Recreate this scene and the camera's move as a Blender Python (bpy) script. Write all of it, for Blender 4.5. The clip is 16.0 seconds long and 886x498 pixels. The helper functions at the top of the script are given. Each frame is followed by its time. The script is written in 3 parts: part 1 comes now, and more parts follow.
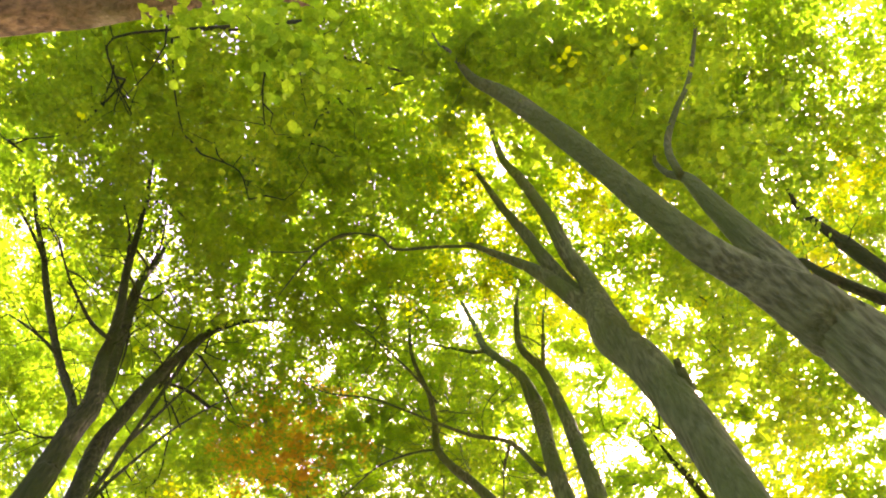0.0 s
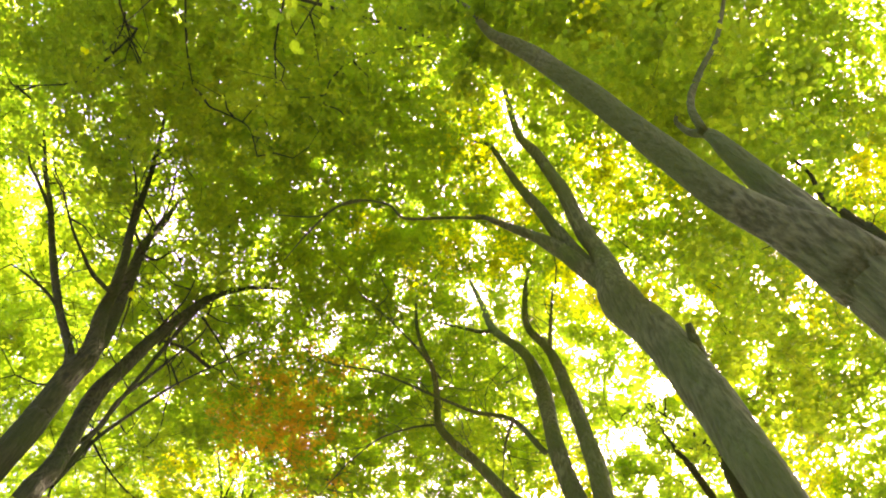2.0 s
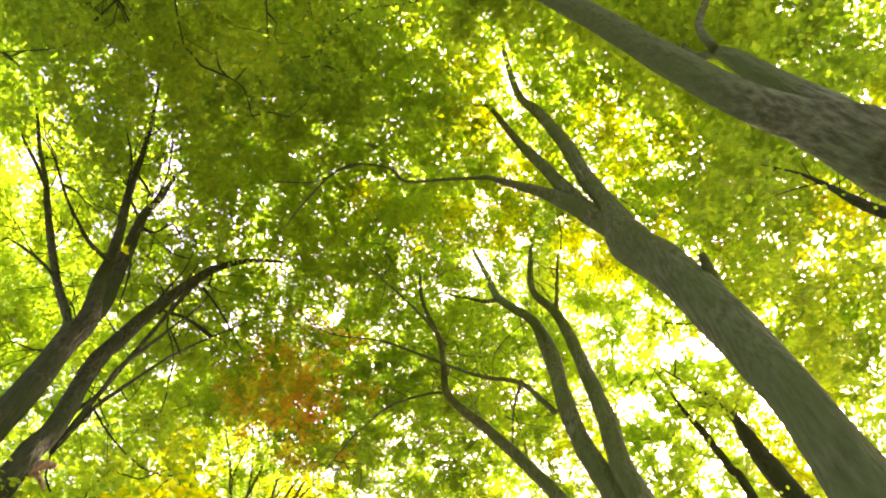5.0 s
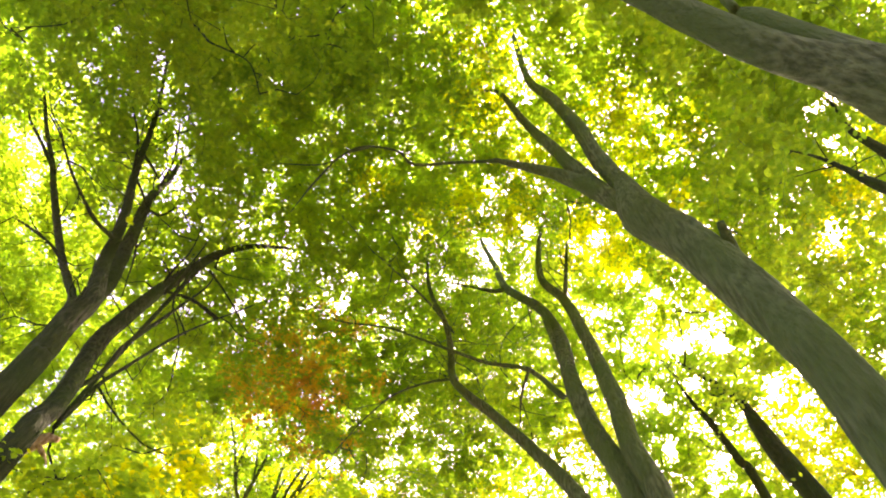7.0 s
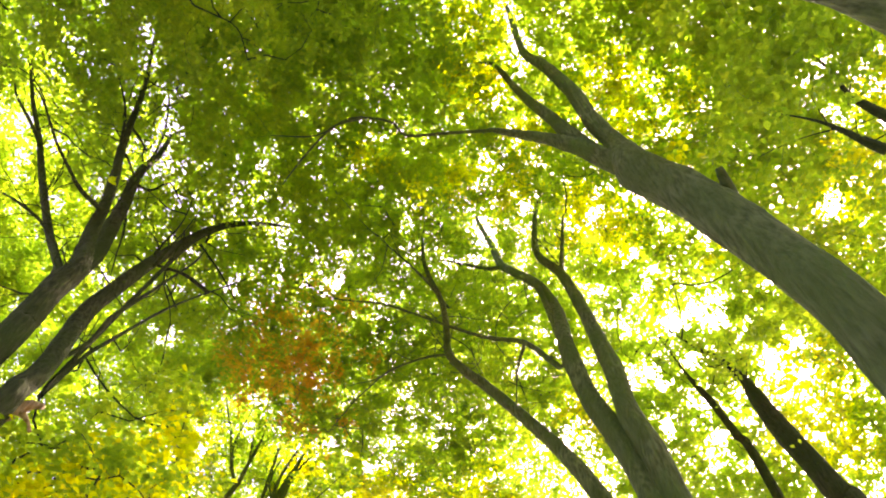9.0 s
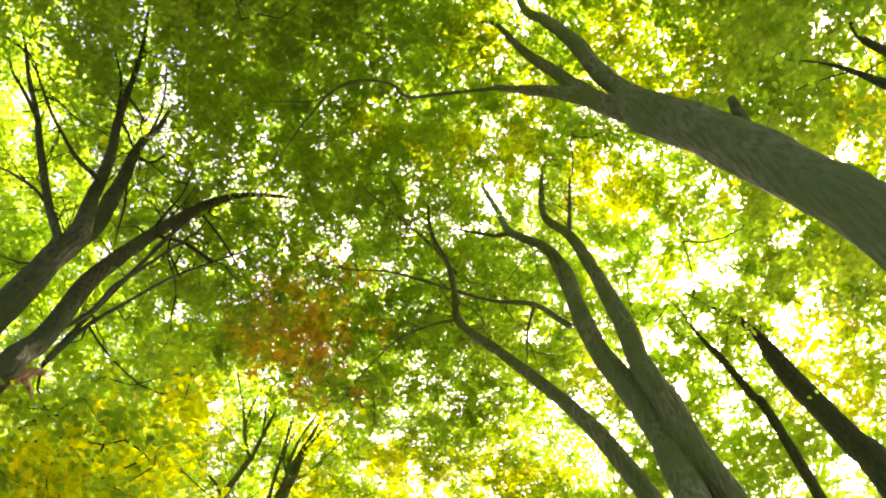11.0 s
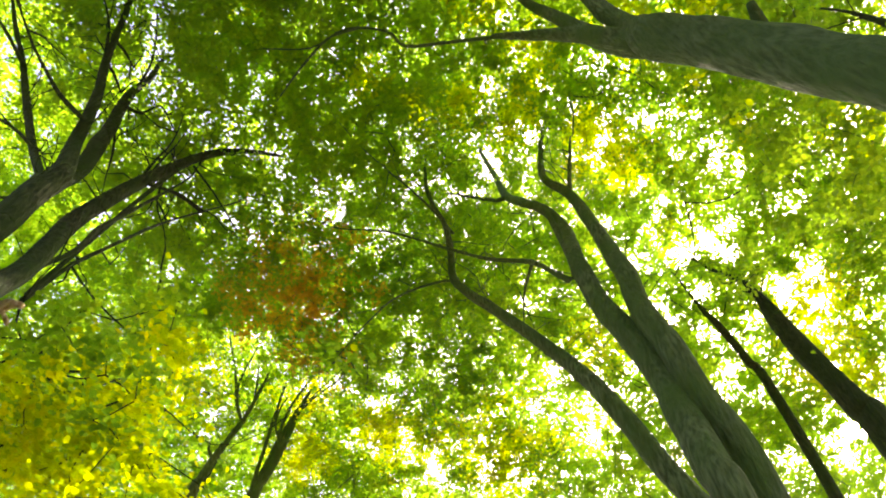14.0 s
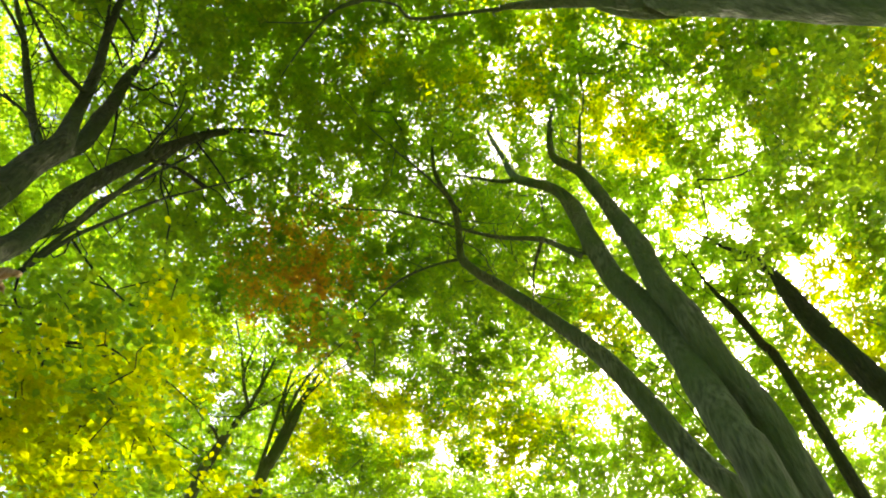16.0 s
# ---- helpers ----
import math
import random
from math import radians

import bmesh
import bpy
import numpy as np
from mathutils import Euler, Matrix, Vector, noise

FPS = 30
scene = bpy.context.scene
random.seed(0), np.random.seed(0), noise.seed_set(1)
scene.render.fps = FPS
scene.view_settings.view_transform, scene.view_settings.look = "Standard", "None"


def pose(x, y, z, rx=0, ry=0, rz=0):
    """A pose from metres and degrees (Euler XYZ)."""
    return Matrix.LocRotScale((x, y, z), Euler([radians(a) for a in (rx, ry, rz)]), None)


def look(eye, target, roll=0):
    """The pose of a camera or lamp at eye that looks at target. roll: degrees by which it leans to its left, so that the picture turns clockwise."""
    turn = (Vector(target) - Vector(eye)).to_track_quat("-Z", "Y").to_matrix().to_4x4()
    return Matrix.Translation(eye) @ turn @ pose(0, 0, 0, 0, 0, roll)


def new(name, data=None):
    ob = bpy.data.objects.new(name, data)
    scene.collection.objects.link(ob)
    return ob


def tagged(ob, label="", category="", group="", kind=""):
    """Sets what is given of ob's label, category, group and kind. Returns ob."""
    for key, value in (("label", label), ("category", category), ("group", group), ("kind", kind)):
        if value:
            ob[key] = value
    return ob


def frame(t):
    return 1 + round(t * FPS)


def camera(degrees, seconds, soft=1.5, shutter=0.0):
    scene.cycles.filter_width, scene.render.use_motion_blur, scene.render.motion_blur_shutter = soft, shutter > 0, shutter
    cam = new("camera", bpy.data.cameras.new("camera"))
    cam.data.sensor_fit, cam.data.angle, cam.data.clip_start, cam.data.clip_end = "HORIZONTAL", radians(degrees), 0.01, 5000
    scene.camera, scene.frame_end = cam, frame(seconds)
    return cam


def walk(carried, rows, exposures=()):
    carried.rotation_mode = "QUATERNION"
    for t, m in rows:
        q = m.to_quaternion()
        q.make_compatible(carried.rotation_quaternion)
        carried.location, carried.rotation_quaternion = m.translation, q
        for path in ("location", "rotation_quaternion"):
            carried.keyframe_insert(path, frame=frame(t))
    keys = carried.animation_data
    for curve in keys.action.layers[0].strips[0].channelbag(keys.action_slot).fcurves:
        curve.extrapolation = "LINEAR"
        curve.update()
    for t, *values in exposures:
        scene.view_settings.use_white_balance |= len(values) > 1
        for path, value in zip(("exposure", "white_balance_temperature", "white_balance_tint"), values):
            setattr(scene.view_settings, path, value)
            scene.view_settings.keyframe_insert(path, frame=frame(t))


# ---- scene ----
# camera: hand-held, looking up into the crowns on a slow walk up a slope
cam = camera(62.0, 16.0, soft=2.0)
ROWS = [
    (0.0, 0.000, 0.000, 1.500, 159.14, 0.28, 0.57),
    (0.5, -0.003, 0.075, 1.521, 158.73, 0.16, 0.55),
    (1.0, 0.020, 0.177, 1.544, 158.23, -0.33, 0.15),
    (1.5, 0.039, 0.302, 1.581, 158.09, -1.25, -1.12),
    (2.0, 0.061, 0.409, 1.632, 158.23, -1.58, -1.55),
    (2.5, 0.059, 0.466, 1.625, 158.47, -1.16, -0.21),
    (3.0, 0.048, 0.568, 1.657, 158.19, -0.99, -0.27),
    (3.5, 0.068, 0.668, 1.658, 157.70, -0.61, 0.73),
    (4.0, 0.097, 0.754, 1.684, 157.37, -0.87, 0.38),
    (6.5, 0.050, 1.082, 1.745, 156.61, -1.68, -0.11),
    (7.0, 0.048, 1.171, 1.763, 156.68, -1.90, -0.22),
    (7.5, 0.055, 1.255, 1.791, 156.63, -1.60, 0.71),
    (8.0, 0.083, 1.352, 1.841, 156.24, -1.52, 0.68),
    (8.5, 0.085, 1.417, 1.824, 155.97, -1.52, 0.50),
    (9.0, 0.099, 1.514, 1.825, 155.69, -1.51, 0.09),
    (11.5, 0.143, 1.955, 1.926, 153.67, -1.38, 2.15),
    (12.0, 0.124, 2.088, 1.939, 153.70, -1.53, 1.54),
    (12.5, 0.124, 2.131, 1.984, 153.39, -1.05, 2.12),
    (13.0, 0.112, 2.237, 2.035, 152.97, -1.46, 0.85),
    (13.5, 0.132, 2.306, 2.022, 152.46, -1.56, 0.75),
    (14.0, 0.121, 2.394, 1.988, 152.33, -1.48, 1.08),
    (14.5, 0.099, 2.456, 2.012, 152.32, -1.57, 0.99),
    (15.0, 0.110, 2.554, 2.045, 152.37, -1.37, 1.94),
    (15.5, 0.116, 2.634, 2.096, 151.95, -1.44, 2.31),
    (16.0, 0.098, 2.713, 2.092, 151.56, -1.89, 1.50),
]
EXPOSURE = [(0.0, 3.72, 7700, 61), (9.0, 3.58, 7700, 55), (11.5, 3.43, 7500, 45), (16.0, 2.95, 7300, 23)]
walk(cam, [(t, pose(x, y, z, rx, ry, rz)) for t, x, y, z, rx, ry, rz in ROWS], EXPOSURE)

# ---- world and sun ----
SUN_ELEVATION, SUN_AZIMUTH = 47.0, 38.0
world = bpy.data.worlds.new("sky")
scene.world = world
world.use_nodes = True
wn = world.node_tree.nodes
sky = wn.new("ShaderNodeTexSky")
sky.sky_type, sky.sun_disc = "NISHITA", False
sky.sun_elevation, sky.sun_rotation = radians(SUN_ELEVATION), radians(SUN_AZIMUTH)
sky.dust_density, sky.air_density = 6.0, 0.8
wn["Background"].inputs["Strength"].default_value = 0.09
world.node_tree.links.new(sky.outputs[0], wn["Background"].inputs["Color"])
sun_data = bpy.data.lights.new("sun", "SUN")
sun_data.energy, sun_data.angle, sun_data.color = 3.2, radians(0.5), (1.0, 0.93, 0.80)
sun = new("sun", sun_data)
to_sun = Vector((math.sin(radians(SUN_AZIMUTH)) * math.cos(radians(SUN_ELEVATION)), math.cos(radians(SUN_AZIMUTH)) * math.cos(radians(SUN_ELEVATION)), math.sin(radians(SUN_ELEVATION))))
sun.matrix_world = look(to_sun * 60, (0, 0, 0))


# ---- materials ----
def material(name):
    m = bpy.data.materials.new(name)
    m.use_nodes = True
    return m, m.node_tree.nodes, m.node_tree.links


def ramp(nodes, stops):
    r = nodes.new("ShaderNodeValToRGB")
    while len(r.color_ramp.elements) < len(stops):
        r.color_ramp.elements.new(0.5)
    for e, (p, c) in zip(r.color_ramp.elements, stops):
        e.position, e.color = p, (*c, 1)
    return r


def leaf_material(name, stops, glow):
    """A thin leaf: diffuse and translucent, hue varied leaf by leaf and from place to place."""
    m, n, l = material(name)
    geo, tc, noi = n.new("ShaderNodeNewGeometry"), n.new("ShaderNodeTexCoord"), n.new("ShaderNodeTexNoise")
    noi.inputs["Scale"].default_value, noi.inputs["Detail"].default_value = 0.45, 2.0
    l.new(tc.outputs["Object"], noi.inputs["Vector"])
    mix = n.new("ShaderNodeMath")
    mix.operation = "MULTIPLY_ADD"
    l.new(geo.outputs["Random Per Island"], mix.inputs[0])
    mix.inputs[1].default_value = 0.34
    l.new(noi.outputs["Fac"], mix.inputs[2])
    shift = n.new("ShaderNodeMath")
    shift.operation = "SUBTRACT"
    l.new(mix.outputs[0], shift.inputs[0])
    shift.inputs[1].default_value = 0.18
    r = ramp(n, stops)
    l.new(shift.outputs[0], r.inputs["Fac"])
    vein = n.new("ShaderNodeTexNoise")
    vein.inputs["Scale"].default_value = 60.0
    l.new(tc.outputs["Object"], vein.inputs["Vector"])
    tone = n.new("ShaderNodeHueSaturation")
    vr = ramp(n, [(0.3, (0.75, 0.75, 0.75)), (0.7, (1.1, 1.1, 1.1))])
    l.new(vein.outputs["Fac"], vr.inputs["Fac"])
    l.new(r.outputs["Color"], tone.inputs["Color"])
    l.new(vr.outputs["Color"], tone.inputs["Value"])
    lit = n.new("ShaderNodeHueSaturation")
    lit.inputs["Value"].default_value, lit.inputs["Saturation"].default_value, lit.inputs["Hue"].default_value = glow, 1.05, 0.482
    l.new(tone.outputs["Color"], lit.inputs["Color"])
    bs = n["Principled BSDF"]
    bs.inputs["Roughness"].default_value = 0.5
    bs.inputs["Specular IOR Level"].default_value = 0.25
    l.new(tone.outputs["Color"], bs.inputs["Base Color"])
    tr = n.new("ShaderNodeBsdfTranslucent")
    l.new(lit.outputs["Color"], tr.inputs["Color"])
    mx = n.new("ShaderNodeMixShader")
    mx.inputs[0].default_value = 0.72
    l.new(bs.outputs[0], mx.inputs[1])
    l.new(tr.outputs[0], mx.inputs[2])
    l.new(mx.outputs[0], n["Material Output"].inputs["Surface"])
    return m


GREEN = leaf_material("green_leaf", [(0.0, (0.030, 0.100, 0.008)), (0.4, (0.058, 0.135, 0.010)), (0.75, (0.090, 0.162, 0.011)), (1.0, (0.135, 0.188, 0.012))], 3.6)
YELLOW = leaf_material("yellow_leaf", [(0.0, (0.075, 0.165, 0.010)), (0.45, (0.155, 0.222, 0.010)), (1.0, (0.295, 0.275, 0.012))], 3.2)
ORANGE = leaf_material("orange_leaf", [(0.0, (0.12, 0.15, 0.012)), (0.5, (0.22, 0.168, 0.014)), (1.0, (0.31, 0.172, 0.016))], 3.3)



def bark_material(name, dark, light, moss_veil):
    m, n, l = material(name)
    tc, mp = n.new("ShaderNodeTexCoord"), n.new("ShaderNodeMapping")
    mp.inputs["Scale"].default_value = (9, 9, 1.6)
    l.new(tc.outputs["Object"], mp.inputs["Vector"])
    a, b = n.new("ShaderNodeTexNoise"), n.new("ShaderNodeTexNoise")
    a.inputs["Scale"].default_value, a.inputs["Detail"].default_value = 3.0, 8.0
    b.inputs["Scale"].default_value, b.inputs["Detail"].default_value = 0.9, 4.0
    l.new(mp.outputs[0], a.inputs["Vector"])
    l.new(tc.outputs["Object"], b.inputs["Vector"])
    r = ramp(n, [(0.36, dark), (0.64, light)])
    l.new(a.outputs["Fac"], r.inputs["Fac"])
    # mossy blotches; their colour also stands for the green veil of light
    g = ramp(n, [(0.36, (0, 0, 0)), (0.62, (1, 1, 1))])
    l.new(b.outputs["Fac"], g.inputs["Fac"])
    mix = n.new("ShaderNodeMix")
    mix.data_type = "RGBA"
    l.new(g.outputs["Color"], mix.inputs[0])
    l.new(r.outputs["Color"], mix.inputs[6])
    mix.inputs[7].default_value = (*moss_veil, 1)
    bs = n["Principled BSDF"]
    l.new(mix.outputs[2], bs.inputs["Base Color"])
    bs.inputs["Roughness"].default_value = 0.9
    bs.inputs["Specular IOR Level"].default_value = 0.12
    bump = n.new("ShaderNodeBump")
    bump.inputs["Strength"].default_value, bump.inputs["Distance"].default_value = 1.0, 0.06
    l.new(a.outputs["Fac"], bump.inputs["Height"])
    l.new(bump.outputs[0], bs.inputs["Normal"])
    return m


BARK = bark_material("grey_bark", (0.040, 0.066, 0.021), (0.105, 0.16, 0.066), (0.05, 0.10, 0.022))
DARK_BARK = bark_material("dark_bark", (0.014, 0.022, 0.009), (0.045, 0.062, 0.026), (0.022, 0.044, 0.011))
TORN = bark_material("torn_wood", (0.22, 0.16, 0.06), (0.52, 0.45, 0.23), (0.28, 0.24, 0.11))


def soil_material():
    m, n, l = material("leaf_litter")
    tc, a, v = n.new("ShaderNodeTexCoord"), n.new("ShaderNodeTexNoise"), n.new("ShaderNodeTexVoronoi")
    a.inputs["Scale"].default_value, a.inputs["Detail"].default_value = 1.2, 8.0
    v.inputs["Scale"].default_value = 14.0
    for t in (a, v):
        l.new(tc.outputs["Object"], t.inputs["Vector"])
    r = ramp(n, [(0.3, (0.05, 0.035, 0.02)), (0.55, (0.16, 0.10, 0.04)), (0.75, (0.09, 0.12, 0.03))])
    l.new(a.outputs["Fac"], r.inputs["Fac"])
    hs = n.new("ShaderNodeMix")
    hs.data_type, hs.blend_type = "RGBA", "MULTIPLY"
    hs.inputs[0].default_value = 0.5
    l.new(r.outputs["Color"], hs.inputs[6])
    l.new(v.outputs["Color"], hs.inputs[7])
    bs = n["Principled BSDF"]
    l.new(hs.outputs[2], bs.inputs["Base Color"])
    bs.inputs["Roughness"].default_value = 0.9
    bump = n.new("ShaderNodeBump")
    bump.inputs["Distance"].default_value = 0.04
    l.new(v.outputs["Distance"], bump.inputs["Height"])
    l.new(bump.outputs[0], bs.inputs["Normal"])
    return m


BROWN_BARK = bark_material("brown_bark", (0.06, 0.05, 0.02), (0.16, 0.128, 0.05), (0.075, 0.08, 0.025))
SOIL = soil_material()


# ---- ground: a wooded slope that levels out to the horizon ----
def ground_z(x, y):
    return 6.0 * math.tanh(0.215 * y / 6.0) + 0.25 * math.sin(0.31 * x + 0.6) * math.sin(0.23 * y) * min(1, math.hypot(x, y) / 8)


def build_ground():
    steps = [s * 2.0 for s in range(-20, 21)]
    steps = [-3000, -800, -250, -100, -60] + steps + [60, 100, 250, 800, 3000]
    n = len(steps)
    verts = [(x, y, ground_z(x, y)) for y in steps for x in steps]
    faces = [(j * n + i, j * n + i + 1, (j + 1) * n + i + 1, (j + 1) * n + i) for j in range(n - 1) for i in range(n - 1)]
    me = bpy.data.meshes.new("ground")
    me.from_pydata(verts, [], faces)
    me.materials.append(SOIL)
    me.polygons.foreach_set("use_smooth", [True] * len(faces))
    tagged(new("ground", me), "brown forest floor of leaf litter on a slope", "ground", kind="structure")


build_ground()


# ---- trees ----
def smooth_path(points, per=4):
    """A rounded line through (x, y, z, r) points."""
    p = [np.array(q, float) for q in points]
    p = [2 * p[0] - p[1]] + p + [2 * p[-1] - p[-2]]
    out = []
    for a, b, c, d in zip(p, p[1:], p[2:], p[3:]):
        for i in range(per):
            t = i / per
            q = 0.5 * (2 * b + (c - a) * t + (2 * a - 5 * b + 4 * c - d) * t * t + (3 * b - a - 3 * c + d) * t ** 3)
            q[3] = b[3] + (c[3] - b[3]) * t
            out.append(q)
    out.append(p[-2])
    return out


def tube(verts, faces, path, sides, rough=0.0):
    """Adds a closed tapered tube along (x, y, z, r) points to the lists."""
    start, n = len(verts), len(path)
    ref = Vector((0.31, 0.2, 0.93)).normalized()
    for i, q in enumerate(path):
        a, b = path[max(i - 1, 0)], path[min(i + 1, n - 1)]
        d = Vector((b - a)[:3]).normalized()
        u = d.cross(Vector((0.9, -0.4, 0.1))).normalized()
        w = d.cross(u)
        for k in range(sides):
            g = 2 * math.pi * k / sides
            r = q[3]
            if rough:
                r *= 1 + rough * noise.noise(Vector((q[0] * 2 + 3 * math.cos(g), q[1] * 2 + 3 * math.sin(g), q[2] * 1.3)))
            c = Vector(q[:3]) + (u * math.cos(g) + w * math.sin(g)) * r
            verts.append(c[:])
    for i in range(n - 1):
        for k in range(sides):
            a, b = start + i * sides + k, start + i * sides + (k + 1) % sides
            faces.append((a, b, b + sides, a + sides))
    faces.append(tuple(start + k for k in reversed(range(sides))))
    faces.append(tuple(start + (n - 1) * sides + k for k in range(sides)))


def mesh_part(name, verts, faces, mat, parent, label="", kind="", smooth=True):
    me = bpy.data.meshes.new(name)
    me.from_pydata(verts, [], faces)
    me.materials.append(mat)
    if smooth:
        me.polygons.foreach_set("use_smooth", [True] * len(me.polygons))
    ob = new(name, me)
    ob.parent = parent
    ob.matrix_parent_inverse = Matrix.Translation(parent.location).inverted()
    return tagged(ob, label, kind=kind)


def taper_out(points):
    """Lets a limb that would end blunt run out, thinning, into the leaves."""
    out = list(points)
    if sum(math.dist(a[:3], b[:3]) for a, b in zip(out, out[1:])) < 0.8:
        return out
    p, q = np.array(out[-1]), np.array(out[-2])
    d = (p - q)[:3] / np.linalg.norm((p - q)[:3])
    r = p[3]
    wander = np.random.default_rng(int(abs(p[0] * 100) + abs(p[1] * 10)))
    while r > 0.012:
        d = d + wander.normal(0, 0.16, 3) + np.array((0, 0, 0.06))
        d = d / np.linalg.norm(d)
        p = np.array((*(p[:3] + d * (0.3 + 4.5 * r)), r * 0.66))
        r = p[3]
        out.append(tuple(p))
    return out


TREES = []


def tree(label, mat, trunk, limbs, group="trees of the wood", twig_mat=None):
    """A tree: a trunk from its flared foot on the ground through the given points, and its limbs."""
    x, y, z, r = trunk[0]
    nx, ny, nz, _ = trunk[1]
    gx, gy = x - (nx - x) * 0.6, y - (ny - y) * 0.6
    gz = ground_z(gx, gy)
    h = z - gz
    base = [(gx, gy, gz - 0.3, r * 1.9), (gx, gy, gz + 0.12, r * 1.6), (gx + (x - gx) * 0.08, gy + (y - gy) * 0.08, gz + h * 0.12, r * 1.18), (gx + (x - gx) * 0.5, gy + (y - gy) * 0.5, gz + h * 0.55, r * 1.06)]
    top = new("tree")
    top.location = (gx, gy, gz)
    tagged(top, label, "tree", group)
    v, f = [], []
    given = limbs
    limbs = [[(*q[:3], q[3] * (1 + 0.12 * math.exp(-i / 1.2))) for i, q in enumerate(limb)] if limb[0][3] > 0.1 else limb for limb in limbs]
    main = list(trunk) + (list(limbs[0][1:]) if limbs and limbs[0][0][3] > 0.1 else [])
    limbs = limbs[1:] if len(main) > len(trunk) else limbs
    main = taper_out(main)
    tube(v, f, smooth_path(base + main, 6), 20, 0.16)
    mesh_part("trunk", v, f, mat, top)
    nodes = [q for q in smooth_path(main, 3)][len(trunk) * 2:]
    for limb in limbs:
        v, f = [], []
        have = np.array([q[:3] for q in nodes])
        gap = np.linalg.norm(have - np.array(limb[0][:3]), axis=1)
        if gap.min() > 0.5 and math.dist(limb[0][:3], limb[-1][:3]) > 0.8:
            a, b = have[int(np.argmin(gap))], np.array(limb[0][:3])
            limb = [(*a, limb[0][3] * 1.4), (*(a + (b - a) * 0.5 + np.array((0, 0, 0.12 * gap.min()))), limb[0][3] * 1.2)] + list(limb)
        path = smooth_path(taper_out(limb))
        tube(v, f, path, 12, 0.16)
        mesh_part("limb", v, f, twig_mat or mat, top)
        nodes += path[len(path) // 4:]
    bare = np.array([q for line in [trunk, *given] for q in smooth_path(line, 3) if q[2] > 5])
    t = dict(ob=top, mat=twig_mat or mat, nodes=np.array([q[:3] for q in nodes]), clumps=[], bare=bare[:, :3], girth=bare[:, 3], near=len(TREES) < 13)
    TREES.append(t)
    return t


tree("tall grey-barked tree forking low, close beside the path", BARK,
     [(2.23, 1.89, 4.88, 0.188), (2.16, 1.86, 5.13, 0.186), (2.09, 1.84, 5.38, 0.182)],
     [[(2.05, 1.83, 5.31, 0.119), (1.92, 1.81, 5.70, 0.114), (1.74, 1.78, 6.19, 0.108), (1.51, 1.68, 7.15, 0.107), (1.17, 1.51, 8.45, 0.104), (0.73, 1.35, 9.91, 0.094)],
      [(2.08, 1.81, 5.38, 0.118), (2.13, 1.80, 5.86, 0.107), (2.12, 1.77, 6.52, 0.094), (2.11, 1.73, 7.18, 0.076)],
      [(2.09, 1.72, 7.73, 0.039), (2.16, 1.61, 8.42, 0.036), (2.47, 1.43, 9.25, 0.032), (2.86, 1.19, 10.10, 0.027), (3.32, 0.76, 11.46, 0.022)]])
tree("grey-barked tree with three rising limbs, leaning over the path", BARK,
     [(1.95, 3.22, 4.99, 0.144), (1.99, 3.33, 5.70, 0.159), (2.02, 3.48, 6.67, 0.179), (1.98, 3.68, 7.94, 0.202), (1.88, 3.85, 8.99, 0.211)],
     [[(2.09, 4.07, 9.84, 0.134), (2.04, 4.14, 10.90, 0.130), (1.94, 4.17, 12.31, 0.126), (1.86, 4.10, 13.88, 0.117), (1.66, 4.18, 16.58, 0.111), (1.47, 4.35, 19.24, 0.094), (1.26, 3.75, 21.70, 0.066)],
      [(2.09, 4.12, 9.81, 0.134), (1.88, 4.36, 11.13, 0.130), (1.72, 4.50, 12.59, 0.121), (1.55, 4.60, 14.19, 0.106), (1.28, 4.74, 16.32, 0.087), (0.87, 4.61, 18.56, 0.057)],
      [(1.96, 4.09, 9.82, 0.127), (1.74, 4.22, 10.75, 0.116), (1.50, 4.47, 12.16, 0.106), (1.12, 4.74, 13.46, 0.080), (0.63, 5.03, 14.85, 0.040)],
      [(0.73, 5.04, 14.85, 0.036), (-0.09, 5.21, 15.30, 0.032), (-0.95, 5.31, 15.45, 0.030), (-1.28, 5.07, 15.55, 0.026), (-2.03, 5.01, 15.55, 0.021), (-2.67, 5.31, 15.40, 0.017), (-3.53, 5.31, 15.38, 0.012)],
      [(-1.81, 5.00, 15.57, 0.032), (-2.35, 5.16, 15.48, 0.027), (-2.85, 5.63, 15.36, 0.022), (-3.14, 5.96, 15.32, 0.016)],
      [(2.16, 3.50, 7.09, 0.066), (2.12, 3.39, 7.19, 0.049), (2.07, 3.28, 7.29, 0.031)]])
